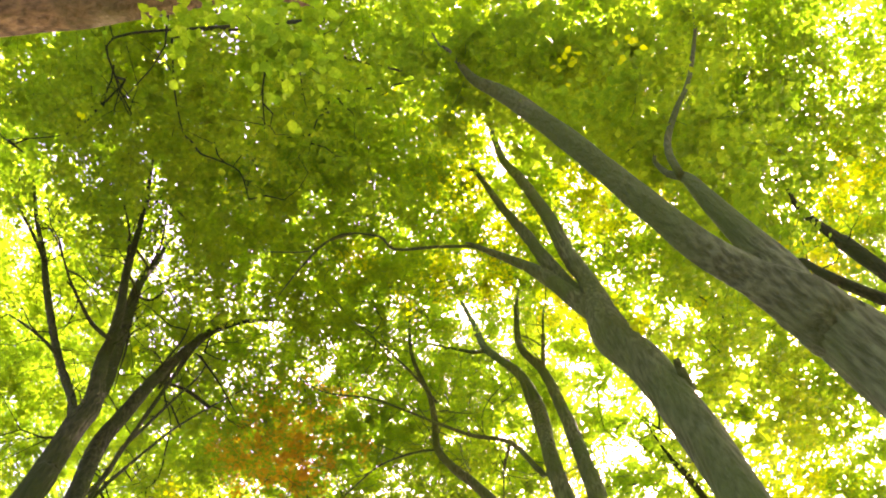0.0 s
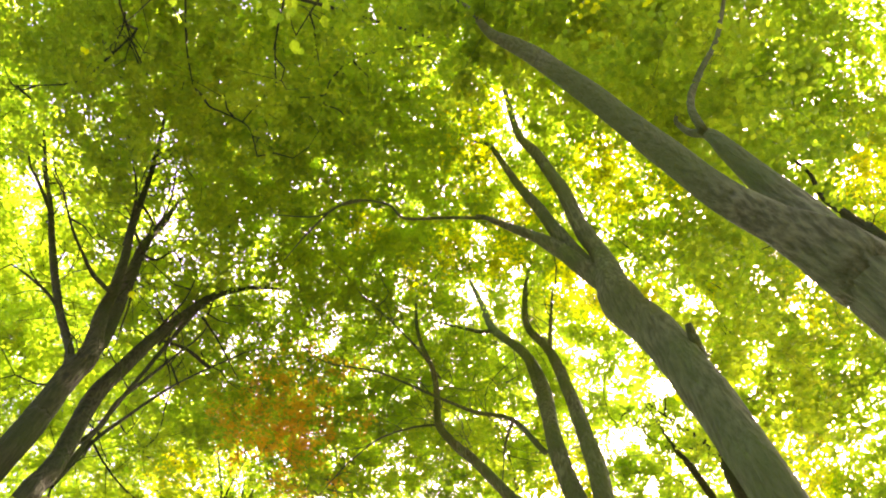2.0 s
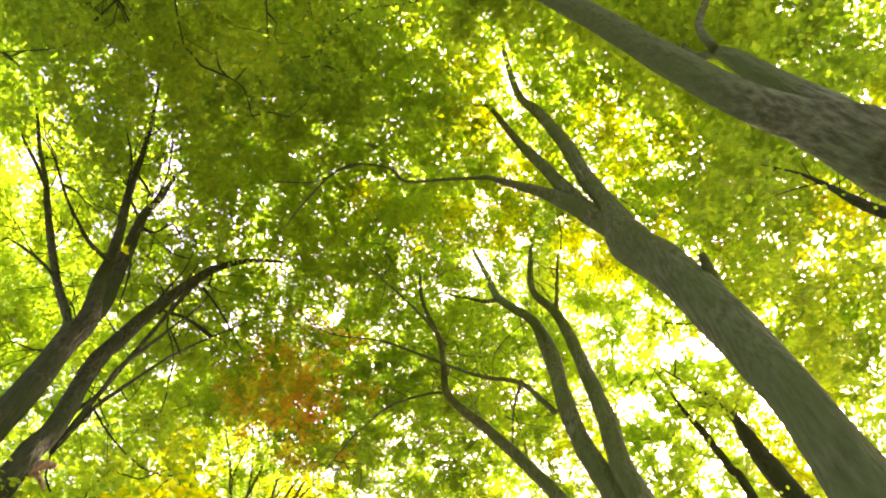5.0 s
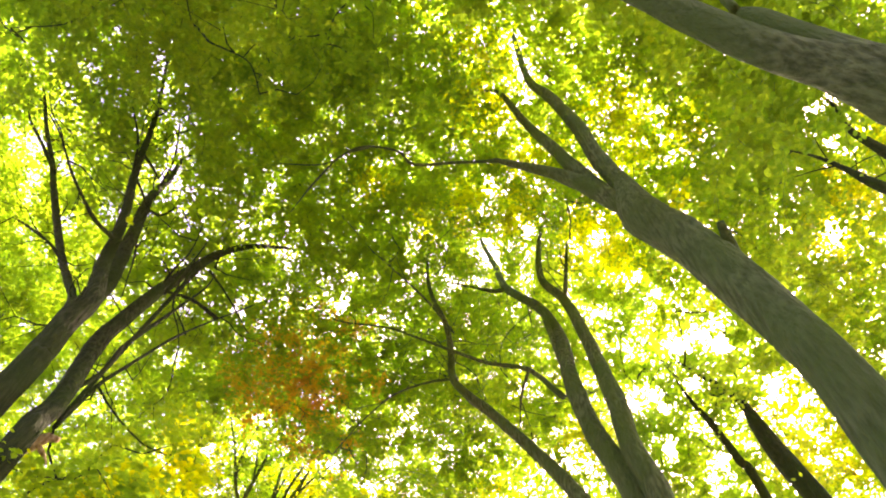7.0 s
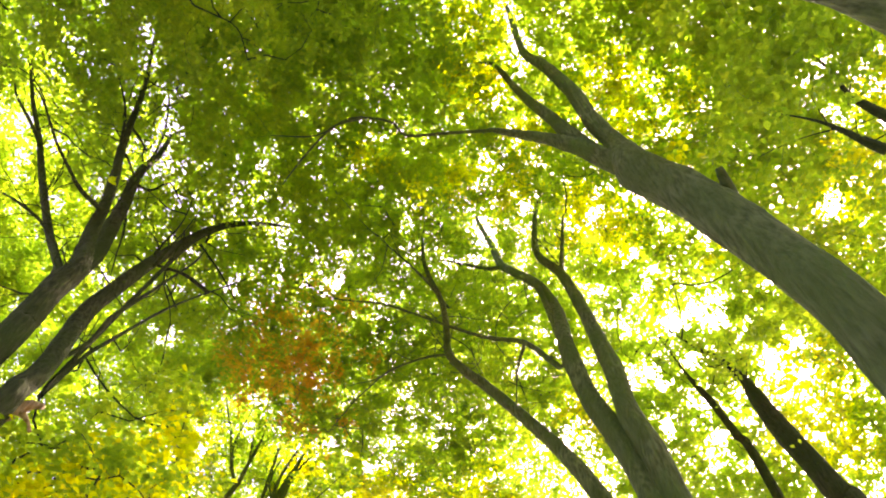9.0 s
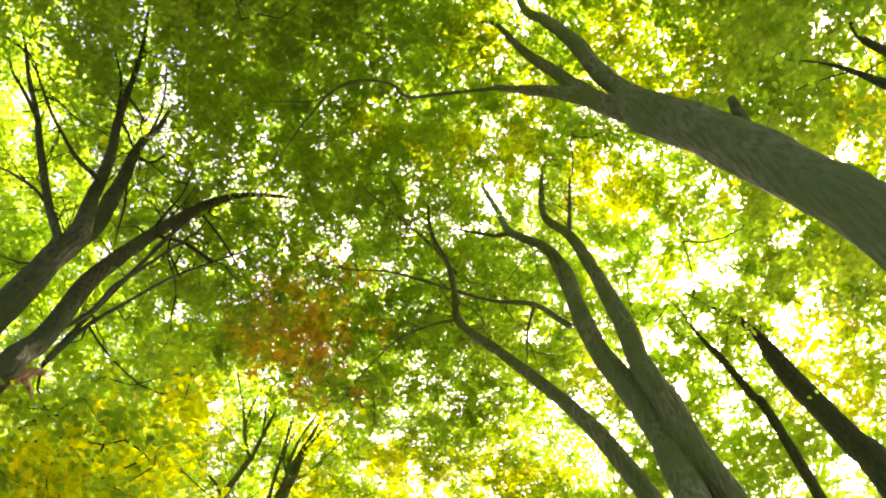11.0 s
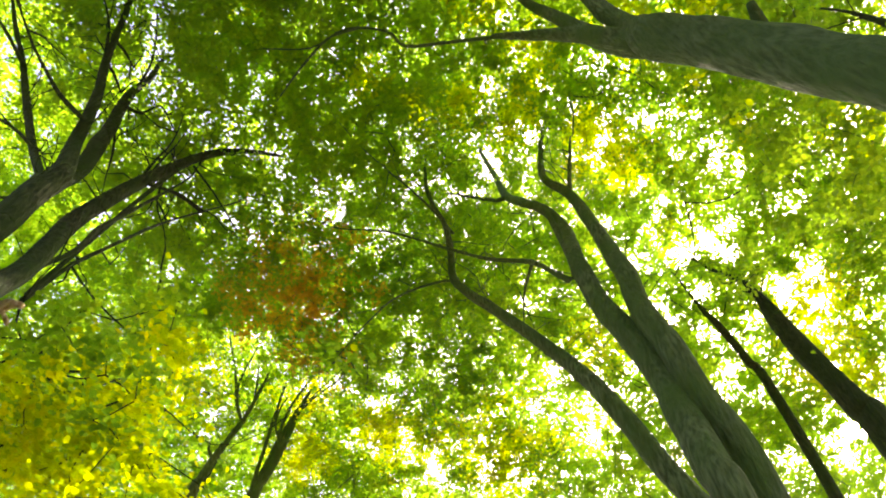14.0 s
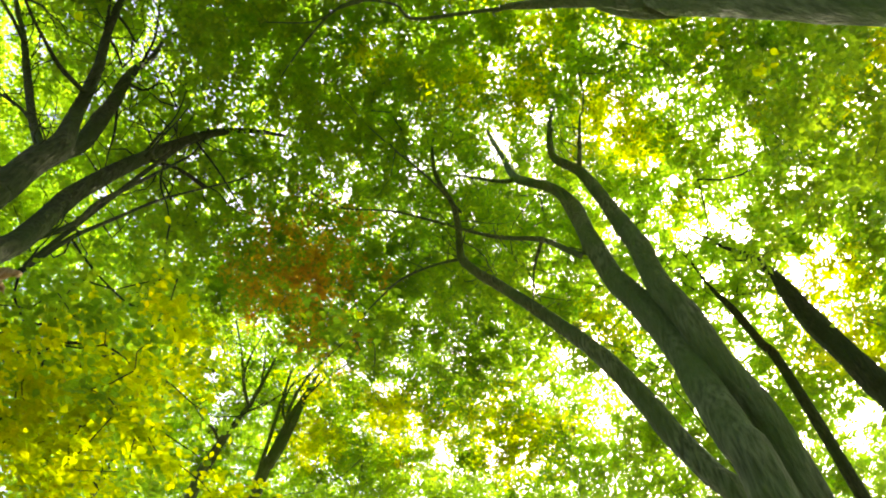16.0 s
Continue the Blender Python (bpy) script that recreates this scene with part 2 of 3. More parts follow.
tree("slender twin-stemmed tree with a long bare branch", BARK,
     [(2.08, 6.55, 5.93, 0.150), (2.06, 6.64, 6.33, 0.149), (2.10, 6.86, 7.12, 0.156), (2.13, 7.12, 8.11, 0.158), (2.05, 7.36, 9.23, 0.155), (1.91, 7.65, 10.43, 0.151), (1.84, 7.93, 12.08, 0.137), (2.01, 8.74, 14.94, 0.134), (1.90, 9.72, 18.04, 0.123), (1.32, 11.07, 21.83, 0.120), (1.05, 11.12, 23.49, 0.094), (0.65, 11.01, 25.23, 0.064)],
     [[(1.78, 8.04, 11.80, 0.054), (1.35, 9.02, 14.09, 0.052), (0.59, 9.34, 14.80, 0.040), (-0.09, 9.51, 15.48, 0.033), (-0.96, 9.64, 16.28, 0.028), (-1.78, 9.82, 17.06, 0.024), (-2.93, 10.05, 17.69, 0.019), (-3.57, 10.07, 18.22, 0.013)],
      [(1.36, 9.07, 14.18, 0.036), (1.23, 9.64, 14.10, 0.025), (1.21, 10.11, 13.85, 0.014)],
      [(1.38, 10.95, 21.56, 0.082), (0.99, 11.12, 21.68, 0.065), (0.50, 11.14, 21.88, 0.047), (-0.34, 11.16, 22.28, 0.029)]])
tree("slender curved tree standing beside its twin stem", BARK,
     [(2.49, 6.84, 6.24, 0.138), (2.43, 6.80, 6.83, 0.138), (2.30, 6.84, 7.48, 0.143), (2.25, 6.93, 8.44, 0.147), (2.18, 7.10, 9.37, 0.147), (2.24, 7.28, 10.52, 0.143), (2.27, 7.57, 11.72, 0.129), (2.30, 8.00, 13.65, 0.120), (2.22, 8.43, 15.90, 0.107), (1.93, 8.95, 18.10, 0.088), (2.05, 8.98, 20.13, 0.064)],
     [[(2.22, 8.43, 15.90, 0.061), (2.32, 8.25, 16.68, 0.045), (2.44, 7.99, 17.72, 0.027)]])
tree("thin crooked tree bending under the canopy", BARK,
     [(2.62, 8.15, 7.00, 0.125), (2.48, 8.32, 7.66, 0.132), (2.30, 8.49, 8.43, 0.133), (2.08, 8.63, 9.33, 0.133), (1.82, 8.91, 10.46, 0.126), (1.46, 9.36, 11.82, 0.116), (0.67, 9.91, 13.83, 0.102), (0.25, 10.03, 14.54, 0.094), (-0.15, 10.17, 15.47, 0.086), (-0.22, 9.83, 16.10, 0.073), (-0.35, 9.56, 16.80, 0.060), (-0.81, 9.57, 18.58, 0.050), (-0.96, 9.50, 20.31, 0.036)],
     [[(-0.04, 10.22, 15.56, 0.034), (-0.71, 10.52, 15.83, 0.028), (-1.50, 11.04, 16.10, 0.024), (-2.07, 11.69, 16.30, 0.019), (-2.50, 12.20, 16.35, 0.015), (-3.09, 12.96, 16.27, 0.011)],
      [(-0.16, 9.64, 16.54, 0.034), (-0.74, 9.24, 17.18, 0.029), (-1.34, 8.93, 17.77, 0.022), (-1.71, 8.85, 18.25, 0.016)]])
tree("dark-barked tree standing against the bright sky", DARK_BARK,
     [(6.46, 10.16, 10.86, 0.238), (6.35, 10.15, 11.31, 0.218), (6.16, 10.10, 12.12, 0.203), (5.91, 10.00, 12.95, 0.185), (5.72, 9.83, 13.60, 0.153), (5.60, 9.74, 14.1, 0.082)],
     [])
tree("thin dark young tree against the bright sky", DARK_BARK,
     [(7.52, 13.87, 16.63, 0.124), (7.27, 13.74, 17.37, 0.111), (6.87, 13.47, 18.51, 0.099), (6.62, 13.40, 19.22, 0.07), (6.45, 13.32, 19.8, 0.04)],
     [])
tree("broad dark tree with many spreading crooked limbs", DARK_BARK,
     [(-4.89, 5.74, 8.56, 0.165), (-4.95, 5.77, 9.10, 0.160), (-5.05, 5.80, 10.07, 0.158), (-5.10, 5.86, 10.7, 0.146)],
     [[(-5.48, 5.99, 11.48, 0.118), (-5.47, 5.84, 11.91, 0.096), (-5.45, 5.65, 12.34, 0.084), (-5.64, 5.48, 13.23, 0.081), (-5.86, 5.25, 14.11, 0.071), (-5.98, 5.00, 14.90, 0.066), (-6.21, 4.82, 15.95, 0.053), (-6.44, 4.58, 17.00, 0.047), (-6.57, 3.85, 18.13, 0.029)],
      [(-5.06, 5.83, 10.25, 0.105), (-5.31, 6.10, 11.17, 0.110), (-5.61, 6.32, 12.25, 0.129), (-5.94, 6.42, 13.35, 0.133), (-6.30, 6.51, 14.67, 0.121), (-6.60, 6.47, 15.93, 0.102), (-6.79, 6.48, 16.98, 0.089), (-6.82, 6.49, 17.87, 0.073), (-6.80, 6.28, 18.71, 0.044)],
      [(-4.97, 5.77, 9.50, 0.067), (-5.12, 5.74, 10.15, 0.071), (-5.43, 5.90, 10.80, 0.064), (-5.95, 6.08, 11.65, 0.067), (-6.81, 6.25, 13.03, 0.069), (-8.05, 6.11, 15.24, 0.071), (-8.69, 5.67, 16.53, 0.057), (-9.23, 5.30, 17.47, 0.050), (-9.74, 4.56, 18.59, 0.031)],
      [(-8.47, 5.80, 16.15, 0.046), (-8.97, 5.39, 16.78, 0.038), (-9.52, 5.07, 17.45, 0.029)],
      [(-5.44, 5.61, 12.24, 0.034), (-5.53, 5.19, 11.97, 0.034), (-5.61, 4.81, 11.91, 0.026), (-5.72, 4.43, 11.94, 0.019), (-5.95, 3.96, 12.25, 0.013)],
      [(-6.60, 6.47, 15.93, 0.037), (-6.38, 6.72, 16.18, 0.029), (-6.19, 6.74, 16.72, 0.019), (-6.15, 7.27, 17.02, 0.015)],
      [(-6.23, 6.49, 14.72, 0.026), (-6.21, 6.89, 14.34, 0.021), (-6.28, 7.21, 14.06, 0.013)],
      [(-5.88, 5.23, 14.21, 0.032), (-5.83, 5.49, 14.29, 0.024), (-5.81, 5.80, 14.33, 0.017)],
      [(-5.98, 5.00, 14.90, 0.034), (-5.88, 5.28, 15.00, 0.025), (-5.87, 5.57, 15.16, 0.017)],
      [(-6.48, 6.20, 12.52, 0.029), (-6.95, 6.05, 13.01, 0.026), (-7.49, 5.95, 13.44, 0.024)],
      [(-5.89, 5.29, 14.08, 0.032), (-5.99, 4.75, 14.83, 0.024), (-6.27, 4.33, 15.45, 0.017)],
      [(-6.80, 6.48, 17.20, 0.030), (-6.63, 6.01, 17.85, 0.026), (-6.61, 5.29, 18.45, 0.021)]])
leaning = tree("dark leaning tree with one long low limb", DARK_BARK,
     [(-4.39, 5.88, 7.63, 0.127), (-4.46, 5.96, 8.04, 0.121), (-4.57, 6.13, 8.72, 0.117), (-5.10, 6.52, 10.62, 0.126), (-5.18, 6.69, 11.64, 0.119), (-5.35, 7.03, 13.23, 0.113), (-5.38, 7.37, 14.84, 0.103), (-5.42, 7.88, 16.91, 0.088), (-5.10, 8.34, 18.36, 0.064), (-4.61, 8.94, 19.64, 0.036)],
     [[(-4.74, 6.54, 8.86, 0.032), (-4.79, 6.73, 9.88, 0.030), (-4.75, 6.89, 10.57, 0.026), (-4.57, 7.16, 11.88, 0.023), (-4.39, 7.43, 12.86, 0.018), (-4.08, 7.76, 14.04, 0.013)],
      [(-5.38, 7.38, 14.83, 0.031), (-5.59, 7.62, 14.72, 0.024), (-5.66, 7.98, 14.44, 0.019), (-5.55, 8.38, 14.27, 0.013)],
      [(-5.34, 7.07, 13.44, 0.028), (-5.22, 6.84, 13.76, 0.023), (-5.05, 6.68, 14.06, 0.017), (-4.97, 6.52, 14.35, 0.013)],
      [(-4.85, 6.38, 9.06, 0.034), (-4.74, 6.57, 9.94, 0.034), (-4.81, 6.65, 10.74, 0.033), (-4.77, 6.75, 11.33, 0.029), (-4.67, 6.90, 12.39, 0.023), (-4.53, 7.00, 13.35, 0.017)],
      [(-4.93, 6.74, 12.57, 0.028), (-4.72, 6.50, 12.99, 0.020), (-4.63, 6.42, 13.29, 0.013)],
      [(-4.96, 7.32, 14.77, 0.028), (-4.55, 7.70, 14.43, 0.019), (-4.27, 8.03, 14.16, 0.013)],
      [(-4.96, 7.41, 15.07, 0.029), (-4.92, 7.23, 15.38, 0.014)],
      [(-4.50, 7.28, 12.18, 0.017), (-4.68, 7.08, 12.43, 0.016), (-4.83, 7.02, 12.62, 0.008)]])
tree("distant slender tree forking among yellow leaves", BARK,
     [(-7.00, 16.73, 15.50, 0.144), (-6.92, 16.74, 16.29, 0.134), (-6.81, 16.70, 16.97, 0.107), (-6.55, 16.64, 17.86, 0.080), (-6.41, 16.69, 18.56, 0.066), (-6.27, 16.62, 19.36, 0.051), (-6.10, 16.49, 20.57, 0.035)],
     [[(-6.41, 16.66, 18.45, 0.049), (-6.78, 16.39, 19.35, 0.051), (-6.78, 16.24, 20.25, 0.035), (-6.63, 16.13, 21.29, 0.027)],
      [(-6.78, 16.39, 19.35, 0.042), (-7.03, 16.13, 20.25, 0.035), (-7.45, 15.75, 21.38, 0.027)],
      [(-6.78, 16.67, 17.01, 0.046), (-7.08, 16.51, 17.32, 0.039), (-7.48, 16.40, 17.65, 0.024)],
      [(-6.27, 16.62, 19.36, 0.034), (-6.35, 16.40, 20.17, 0.026), (-6.39, 16.16, 20.72, 0.018)]])
tree("distant slender tree with a fan of steep stems", BARK,
     [(-5.70, 17.50, 16.22, 0.166), (-5.59, 17.48, 17.02, 0.156), (-5.37, 17.45, 17.85, 0.129), (-5.20, 17.38, 18.67, 0.083), (-5.06, 17.28, 19.75, 0.070), (-4.86, 17.23, 20.64, 0.036)],
     [[(-5.74, 17.42, 16.59, 0.061), (-5.75, 17.32, 17.84, 0.056), (-5.71, 17.17, 19.36, 0.051), (-5.66, 17.02, 20.44, 0.036)],
      [(-5.32, 17.41, 18.04, 0.065), (-5.44, 17.25, 18.70, 0.050), (-5.31, 17.18, 19.76, 0.043), (-5.07, 17.13, 20.66, 0.027)],
      [(-5.39, 17.31, 18.40, 0.049), (-5.64, 17.24, 19.06, 0.034), (-5.59, 17.13, 19.71, 0.026)],
      [(-5.09, 17.27, 19.48, 0.043), (-4.64, 17.27, 20.40, 0.036), (-4.06, 17.33, 21.27, 0.028)]])
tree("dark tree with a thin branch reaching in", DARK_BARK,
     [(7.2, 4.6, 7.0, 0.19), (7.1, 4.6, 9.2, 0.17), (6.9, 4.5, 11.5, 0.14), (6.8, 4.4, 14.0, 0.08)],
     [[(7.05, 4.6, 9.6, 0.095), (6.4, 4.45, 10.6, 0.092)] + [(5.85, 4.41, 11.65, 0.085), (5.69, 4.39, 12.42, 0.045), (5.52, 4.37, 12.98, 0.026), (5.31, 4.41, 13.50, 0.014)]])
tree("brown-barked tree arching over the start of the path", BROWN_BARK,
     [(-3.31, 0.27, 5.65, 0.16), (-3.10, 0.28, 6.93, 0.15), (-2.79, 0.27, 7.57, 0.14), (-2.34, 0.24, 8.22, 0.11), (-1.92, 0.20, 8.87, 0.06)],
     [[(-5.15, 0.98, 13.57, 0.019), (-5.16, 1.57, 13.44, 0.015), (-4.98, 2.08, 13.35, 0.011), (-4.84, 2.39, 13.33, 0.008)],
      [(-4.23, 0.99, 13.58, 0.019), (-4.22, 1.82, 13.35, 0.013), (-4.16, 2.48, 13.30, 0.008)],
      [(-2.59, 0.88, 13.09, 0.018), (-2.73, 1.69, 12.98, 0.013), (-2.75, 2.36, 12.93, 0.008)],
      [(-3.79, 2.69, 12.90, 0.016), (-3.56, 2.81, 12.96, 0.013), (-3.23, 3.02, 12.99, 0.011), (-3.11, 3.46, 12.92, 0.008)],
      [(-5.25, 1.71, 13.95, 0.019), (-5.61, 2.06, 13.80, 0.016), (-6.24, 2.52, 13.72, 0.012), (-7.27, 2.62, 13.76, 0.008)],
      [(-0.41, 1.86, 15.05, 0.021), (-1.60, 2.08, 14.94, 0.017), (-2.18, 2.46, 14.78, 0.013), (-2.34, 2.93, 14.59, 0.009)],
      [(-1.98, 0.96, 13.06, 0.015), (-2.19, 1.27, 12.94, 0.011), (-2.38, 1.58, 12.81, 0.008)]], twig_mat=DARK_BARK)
# a snapped-off limb on the leaning tree; its torn wood is coloured pale partly for sunlight
for line in ([(-4.63, 6.17, 7.83, 0.075), (-4.46, 6.16, 7.95, 0.062), (-4.36, 6.16, 8.06, 0.049), (-4.25, 6.18, 8.05, 0.035)],
             [(-4.42, 6.16, 7.95, 0.035), (-4.36, 6.25, 7.91, 0.026), (-4.33, 6.36, 7.86, 0.017)]):
    v, f = [], []
    tube(v, f, smooth_path(line), 8, 0.35)
    mesh_part("broken_stub", v, f, TORN, leaning["ob"], "torn wood of a snapped limb, coloured pale partly for sunlight")
# trees that carry the rest of the canopy round the path
for x, y, h in [(-13, 11, 15), (-12, 20, 16), (0, 23, 17), (7, 22, 17), (14, 17, 15), (14, 8, 15), (12, -1, 15), (4, -6, 16), (-5, -6, 16), (-12, 1, 15)]:
    z = ground_z(x, y)
    tree("tall forest tree with a dense green crown", BARK,
         [(x, y, z + h * 0.45, 0.2), (x + 0.2, y - 0.1, z + h * 0.7, 0.15), (x + 0.1, y + 0.2, z + h, 0.07), (x, y + 0.1, z + h * 1.25, 0.03)], [])

# ---- foliage ----
rng = np.random.default_rng(7)
MID_EYE = np.array((0.08, 1.4, 1.8))
# bright gaps in the roof, cut along sight lines from the camera's mid position: run to the side and ahead for each
# metre of height over the path, radius, openness
GAPS_WEST = [
    (-0.78, 1.07, 0.050, 0.70), (-0.65, 0.41, 0.053, 0.50), (-0.64, 0.25, 0.045, 0.80), (-0.63, 1.07, 0.032, 0.80), (-0.63, 0.34, 0.051, 0.50), (-0.61, 0.26, 0.043, 0.90), (-0.59, 0.39, 0.043, 0.70),
    (-0.59, 0.14, 0.042, 0.80), (-0.59, 0.11, 0.024, 0.60), (-0.57, 0.31, 0.050, 0.60), (-0.55, 0.51, 0.046, 0.80), (-0.53, 0.37, 0.036, 0.70), (-0.52, 0.56, 0.026, 0.50), (-0.51, 0.18, 0.018, 0.50),
    (-0.47, 0.11, 0.030, 0.60), (-0.47, 0.62, 0.046, 0.90),
]
GAPS_NORTHWEST = [
    (-0.46, 0.94, 0.022, 0.80), (-0.46, 0.07, 0.013, 0.50), (-0.45, 0.89, 0.026, 0.80), (-0.45, 0.75, 0.020, 0.60), (-0.44, 0.84, 0.032, 1.00), (-0.43, 0.80, 0.030, 0.90), (-0.43, 0.32, 0.031, 0.70),
    (-0.43, 0.54, 0.033, 0.90), (-0.40, 0.55, 0.027, 0.80), (-0.40, 0.29, 0.017, 0.60), (-0.39, 0.52, 0.023, 0.70), (-0.35, 0.53, 0.026, 0.80), (-0.34, 0.51, 0.023, 0.80), (-0.34, 0.73, 0.029, 0.80),
    (-0.30, 0.05, 0.020, 0.40), (-0.29, 0.38, 0.013, 0.60), (-0.26, 0.34, 0.016, 0.40), (-0.24, 0.52, 0.018, 0.70), (-0.24, 0.86, 0.025, 0.70), (-0.23, 0.82, 0.015, 0.60), (-0.22, 0.25, 0.010, 0.60),
    (-0.19, 0.51, 0.031, 0.80), (-0.17, 0.97, 0.021, 0.80), (-0.17, 0.47, 0.017, 0.80), (-0.16, 0.39, 0.013, 0.40), (-0.16, 0.87, 0.031, 0.80), (-0.13, 0.23, 0.010, 0.50), (-0.13, 0.57, 0.020, 0.80),
]
GAPS_NORTH = [
    (-0.12, 0.54, 0.011, 0.60), (-0.11, 0.81, 0.033, 0.40), (-0.11, 1.08, 0.037, 0.80), (-0.06, 1.00, 0.028, 0.90), (-0.06, 0.72, 0.016, 0.50), (-0.05, 0.92, 0.017, 0.80), (-0.04, 1.05, 0.037, 0.90),
    (0.01, 0.14, 0.014, 0.60), (0.03, 0.95, 0.027, 0.80), (0.03, 1.04, 0.028, 0.80), (0.05, 0.41, 0.010, 0.60), (0.06, 0.31, 0.012, 0.80), (0.08, 1.03, 0.028, 0.80), (0.09, 0.39, 0.020, 0.90),
    (0.11, 1.05, 0.023, 0.70), (0.19, 0.40, 0.025, 0.90), (0.19, 0.20, 0.017, 0.50), (0.21, 0.25, 0.013, 0.70), (0.26, 0.46, 0.023, 0.95), (0.26, 0.30, 0.010, 0.60), (0.26, 0.21, 0.018, 0.70),
    (0.27, 0.25, 0.022, 0.80), (0.27, 0.28, 0.021, 0.80), (0.27, 0.02, 0.024, 0.70), (0.28, 0.35, 0.014, 0.70), (0.29, 0.41, 0.018, 0.70), (0.29, 0.49, 0.023, 0.95),
]
GAPS_EAST = [
    (0.30, 0.43, 0.022, 0.70), (0.33, 0.70, 0.039, 1.00), (0.34, 0.77, 0.035, 1.00), (0.34, 0.58, 0.037, 0.90), (0.34, 0.12, 0.021, 0.50), (0.36, 1.02, 0.027, 0.80), (0.37, 0.64, 0.037, 0.95),
    (0.40, 0.57, 0.042, 0.80), (0.49, 0.19, 0.027, 0.60), (0.49, 0.64, 0.029, 0.90), (0.50, 0.25, 0.025, 0.80), (0.51, 0.05, 0.026, 0.70), (0.52, -0.01, 0.026, 0.70), (0.53, 0.71, 0.026, 0.80),
    (0.53, 0.62, 0.030, 0.60), (0.54, 0.23, 0.022, 0.60), (0.54, 0.38, 0.047, 0.40), (0.55, 0.67, 0.030, 0.80), (0.57, 0.19, 0.018, 0.80), (0.58, 0.26, 0.028, 1.00), (0.59, 0.75, 0.026, 0.80),
    (0.59, 0.79, 0.032, 0.90), (0.65, 0.84, 0.027, 0.70), (0.66, 0.93, 0.051, 1.00), (0.66, 0.98, 0.057, 0.70), (0.70, 1.08, 0.036, 0.90),
]
GAPS = GAPS_WEST + GAPS_NORTHWEST + GAPS_NORTH + GAPS_EAST
# lower boughs of leaves: centre, radii, number of sprays
BOUGHS = [((-3.7, 7.2, 7.6), (1.5, 1.0, 0.7), 75), ((-4.2, 8.3, 8.0), (1.3, 0.9, 0.8), 75), ((-3.9, 8.7, 9.7), (0.8, 0.7, 0.7), 35),
          ((-3.9, 2.3, 13.4), (2.6, 1.4, 0.9), 100), ((-6.2, 2.6, 13.5), (1.6, 1.6, 0.8), 50), ((-1.9, 2.0, 13.9), (1.4, 1.2, 0.8), 60),
          ((4.6, 4.7, 10.8), (1.2, 1.5, 0.8), 26), ((4.6, 5.4, 10.4), (1.1, 1.6, 0.8), 22), ((-0.95, 0.42, 6.6), (0.28, 0.1, 0.25), 3), ((-1.45, 0.22, 6.7), (0.3, 0.1, 0.2), 2),
          ((5.02, 9.0, 13.75), (0.35, 0.4, 0.45), 9), ((3.4, 2.6, 9.6), (1.2, 0.8, 0.7), 24),
          ((0.6, 1.3, 11.5), (1.3, 0.7, 0.7), 60), ((2.6, 1.2, 11.8), (1.3, 0.6, 0.7), 60), ((2.3, 1.6, 9.4), (0.7, 0.5, 0.5), 36)]
# the limbs and stems kept clear of leaves on sight lines from the mid camera
CLEARED = np.concatenate([t["bare"] for t in TREES[:13]]) - MID_EYE
LIMB_FAR = np.linalg.norm(CLEARED, axis=1)
LIMB_WAYS = CLEARED / LIMB_FAR[:, None]
LIMB_ROOM = np.where(CLEARED[:, 1] > 14.0, 0.3, 0.4)
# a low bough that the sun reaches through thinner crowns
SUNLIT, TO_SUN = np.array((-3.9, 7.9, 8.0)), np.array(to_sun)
# closer, darker masses of foliage within the canopy, some added to shade leaves beneath: centre, radius, sprays
MASSES = [((-2.3, 3.7, 17.3), 1.2, 60), ((-5.0, 5.6, 18.5), 1.6, 80), ((-1.9, 8.2, 19.3), 1.6, 90), ((-4.4, 5.9, 19.3), 1.7, 80), ((0.2, 10.8, 19.1), 1.4, 70), ((1.1, 12.1, 16.7), 1.5, 80),
          ((-6.8, 10.3, 14.6), 1.2, 50), ((6.8, 6.8, 15.8), 1.8, 80), ((-3.8, 13.5, 17.5), 1.6, 70), ((2.5, 14.0, 16.4), 1.6, 80), ((-7.4, 2.1, 16.9), 1.7, 60), ((-0.8, 15.0, 17.5), 1.6, 70), ((-4.1, 11.8, 16.9), 0.9, 60),
          ((-2.7, 3.9, 18.4), 1.3, 80), ((0.2, 4.4, 18.6), 1.2, 70), ((5.4, 5.0, 15.4), 1.2, 60), ((-4.2, 2.4, 16.2), 2.0, 120), ((-6.6, 3.0, 17.5), 2.0, 120), ((-1.8, 1.8, 17.5), 2.0, 110),
          ((3.4, 1.8, 17.5), 2.0, 110), ((5.8, 2.6, 16.5), 2.0, 110), ((7.4, 4.6, 17.5), 1.8, 120), ((3.6, 5.6, 21.5), 1.8, 120), ((-9.5, 5.0, 19.0), 2.2, 130), ((-10.5, 8.2, 20.0), 2.2, 130), ((-9.2, 2.2, 18.5), 2.0, 110)]
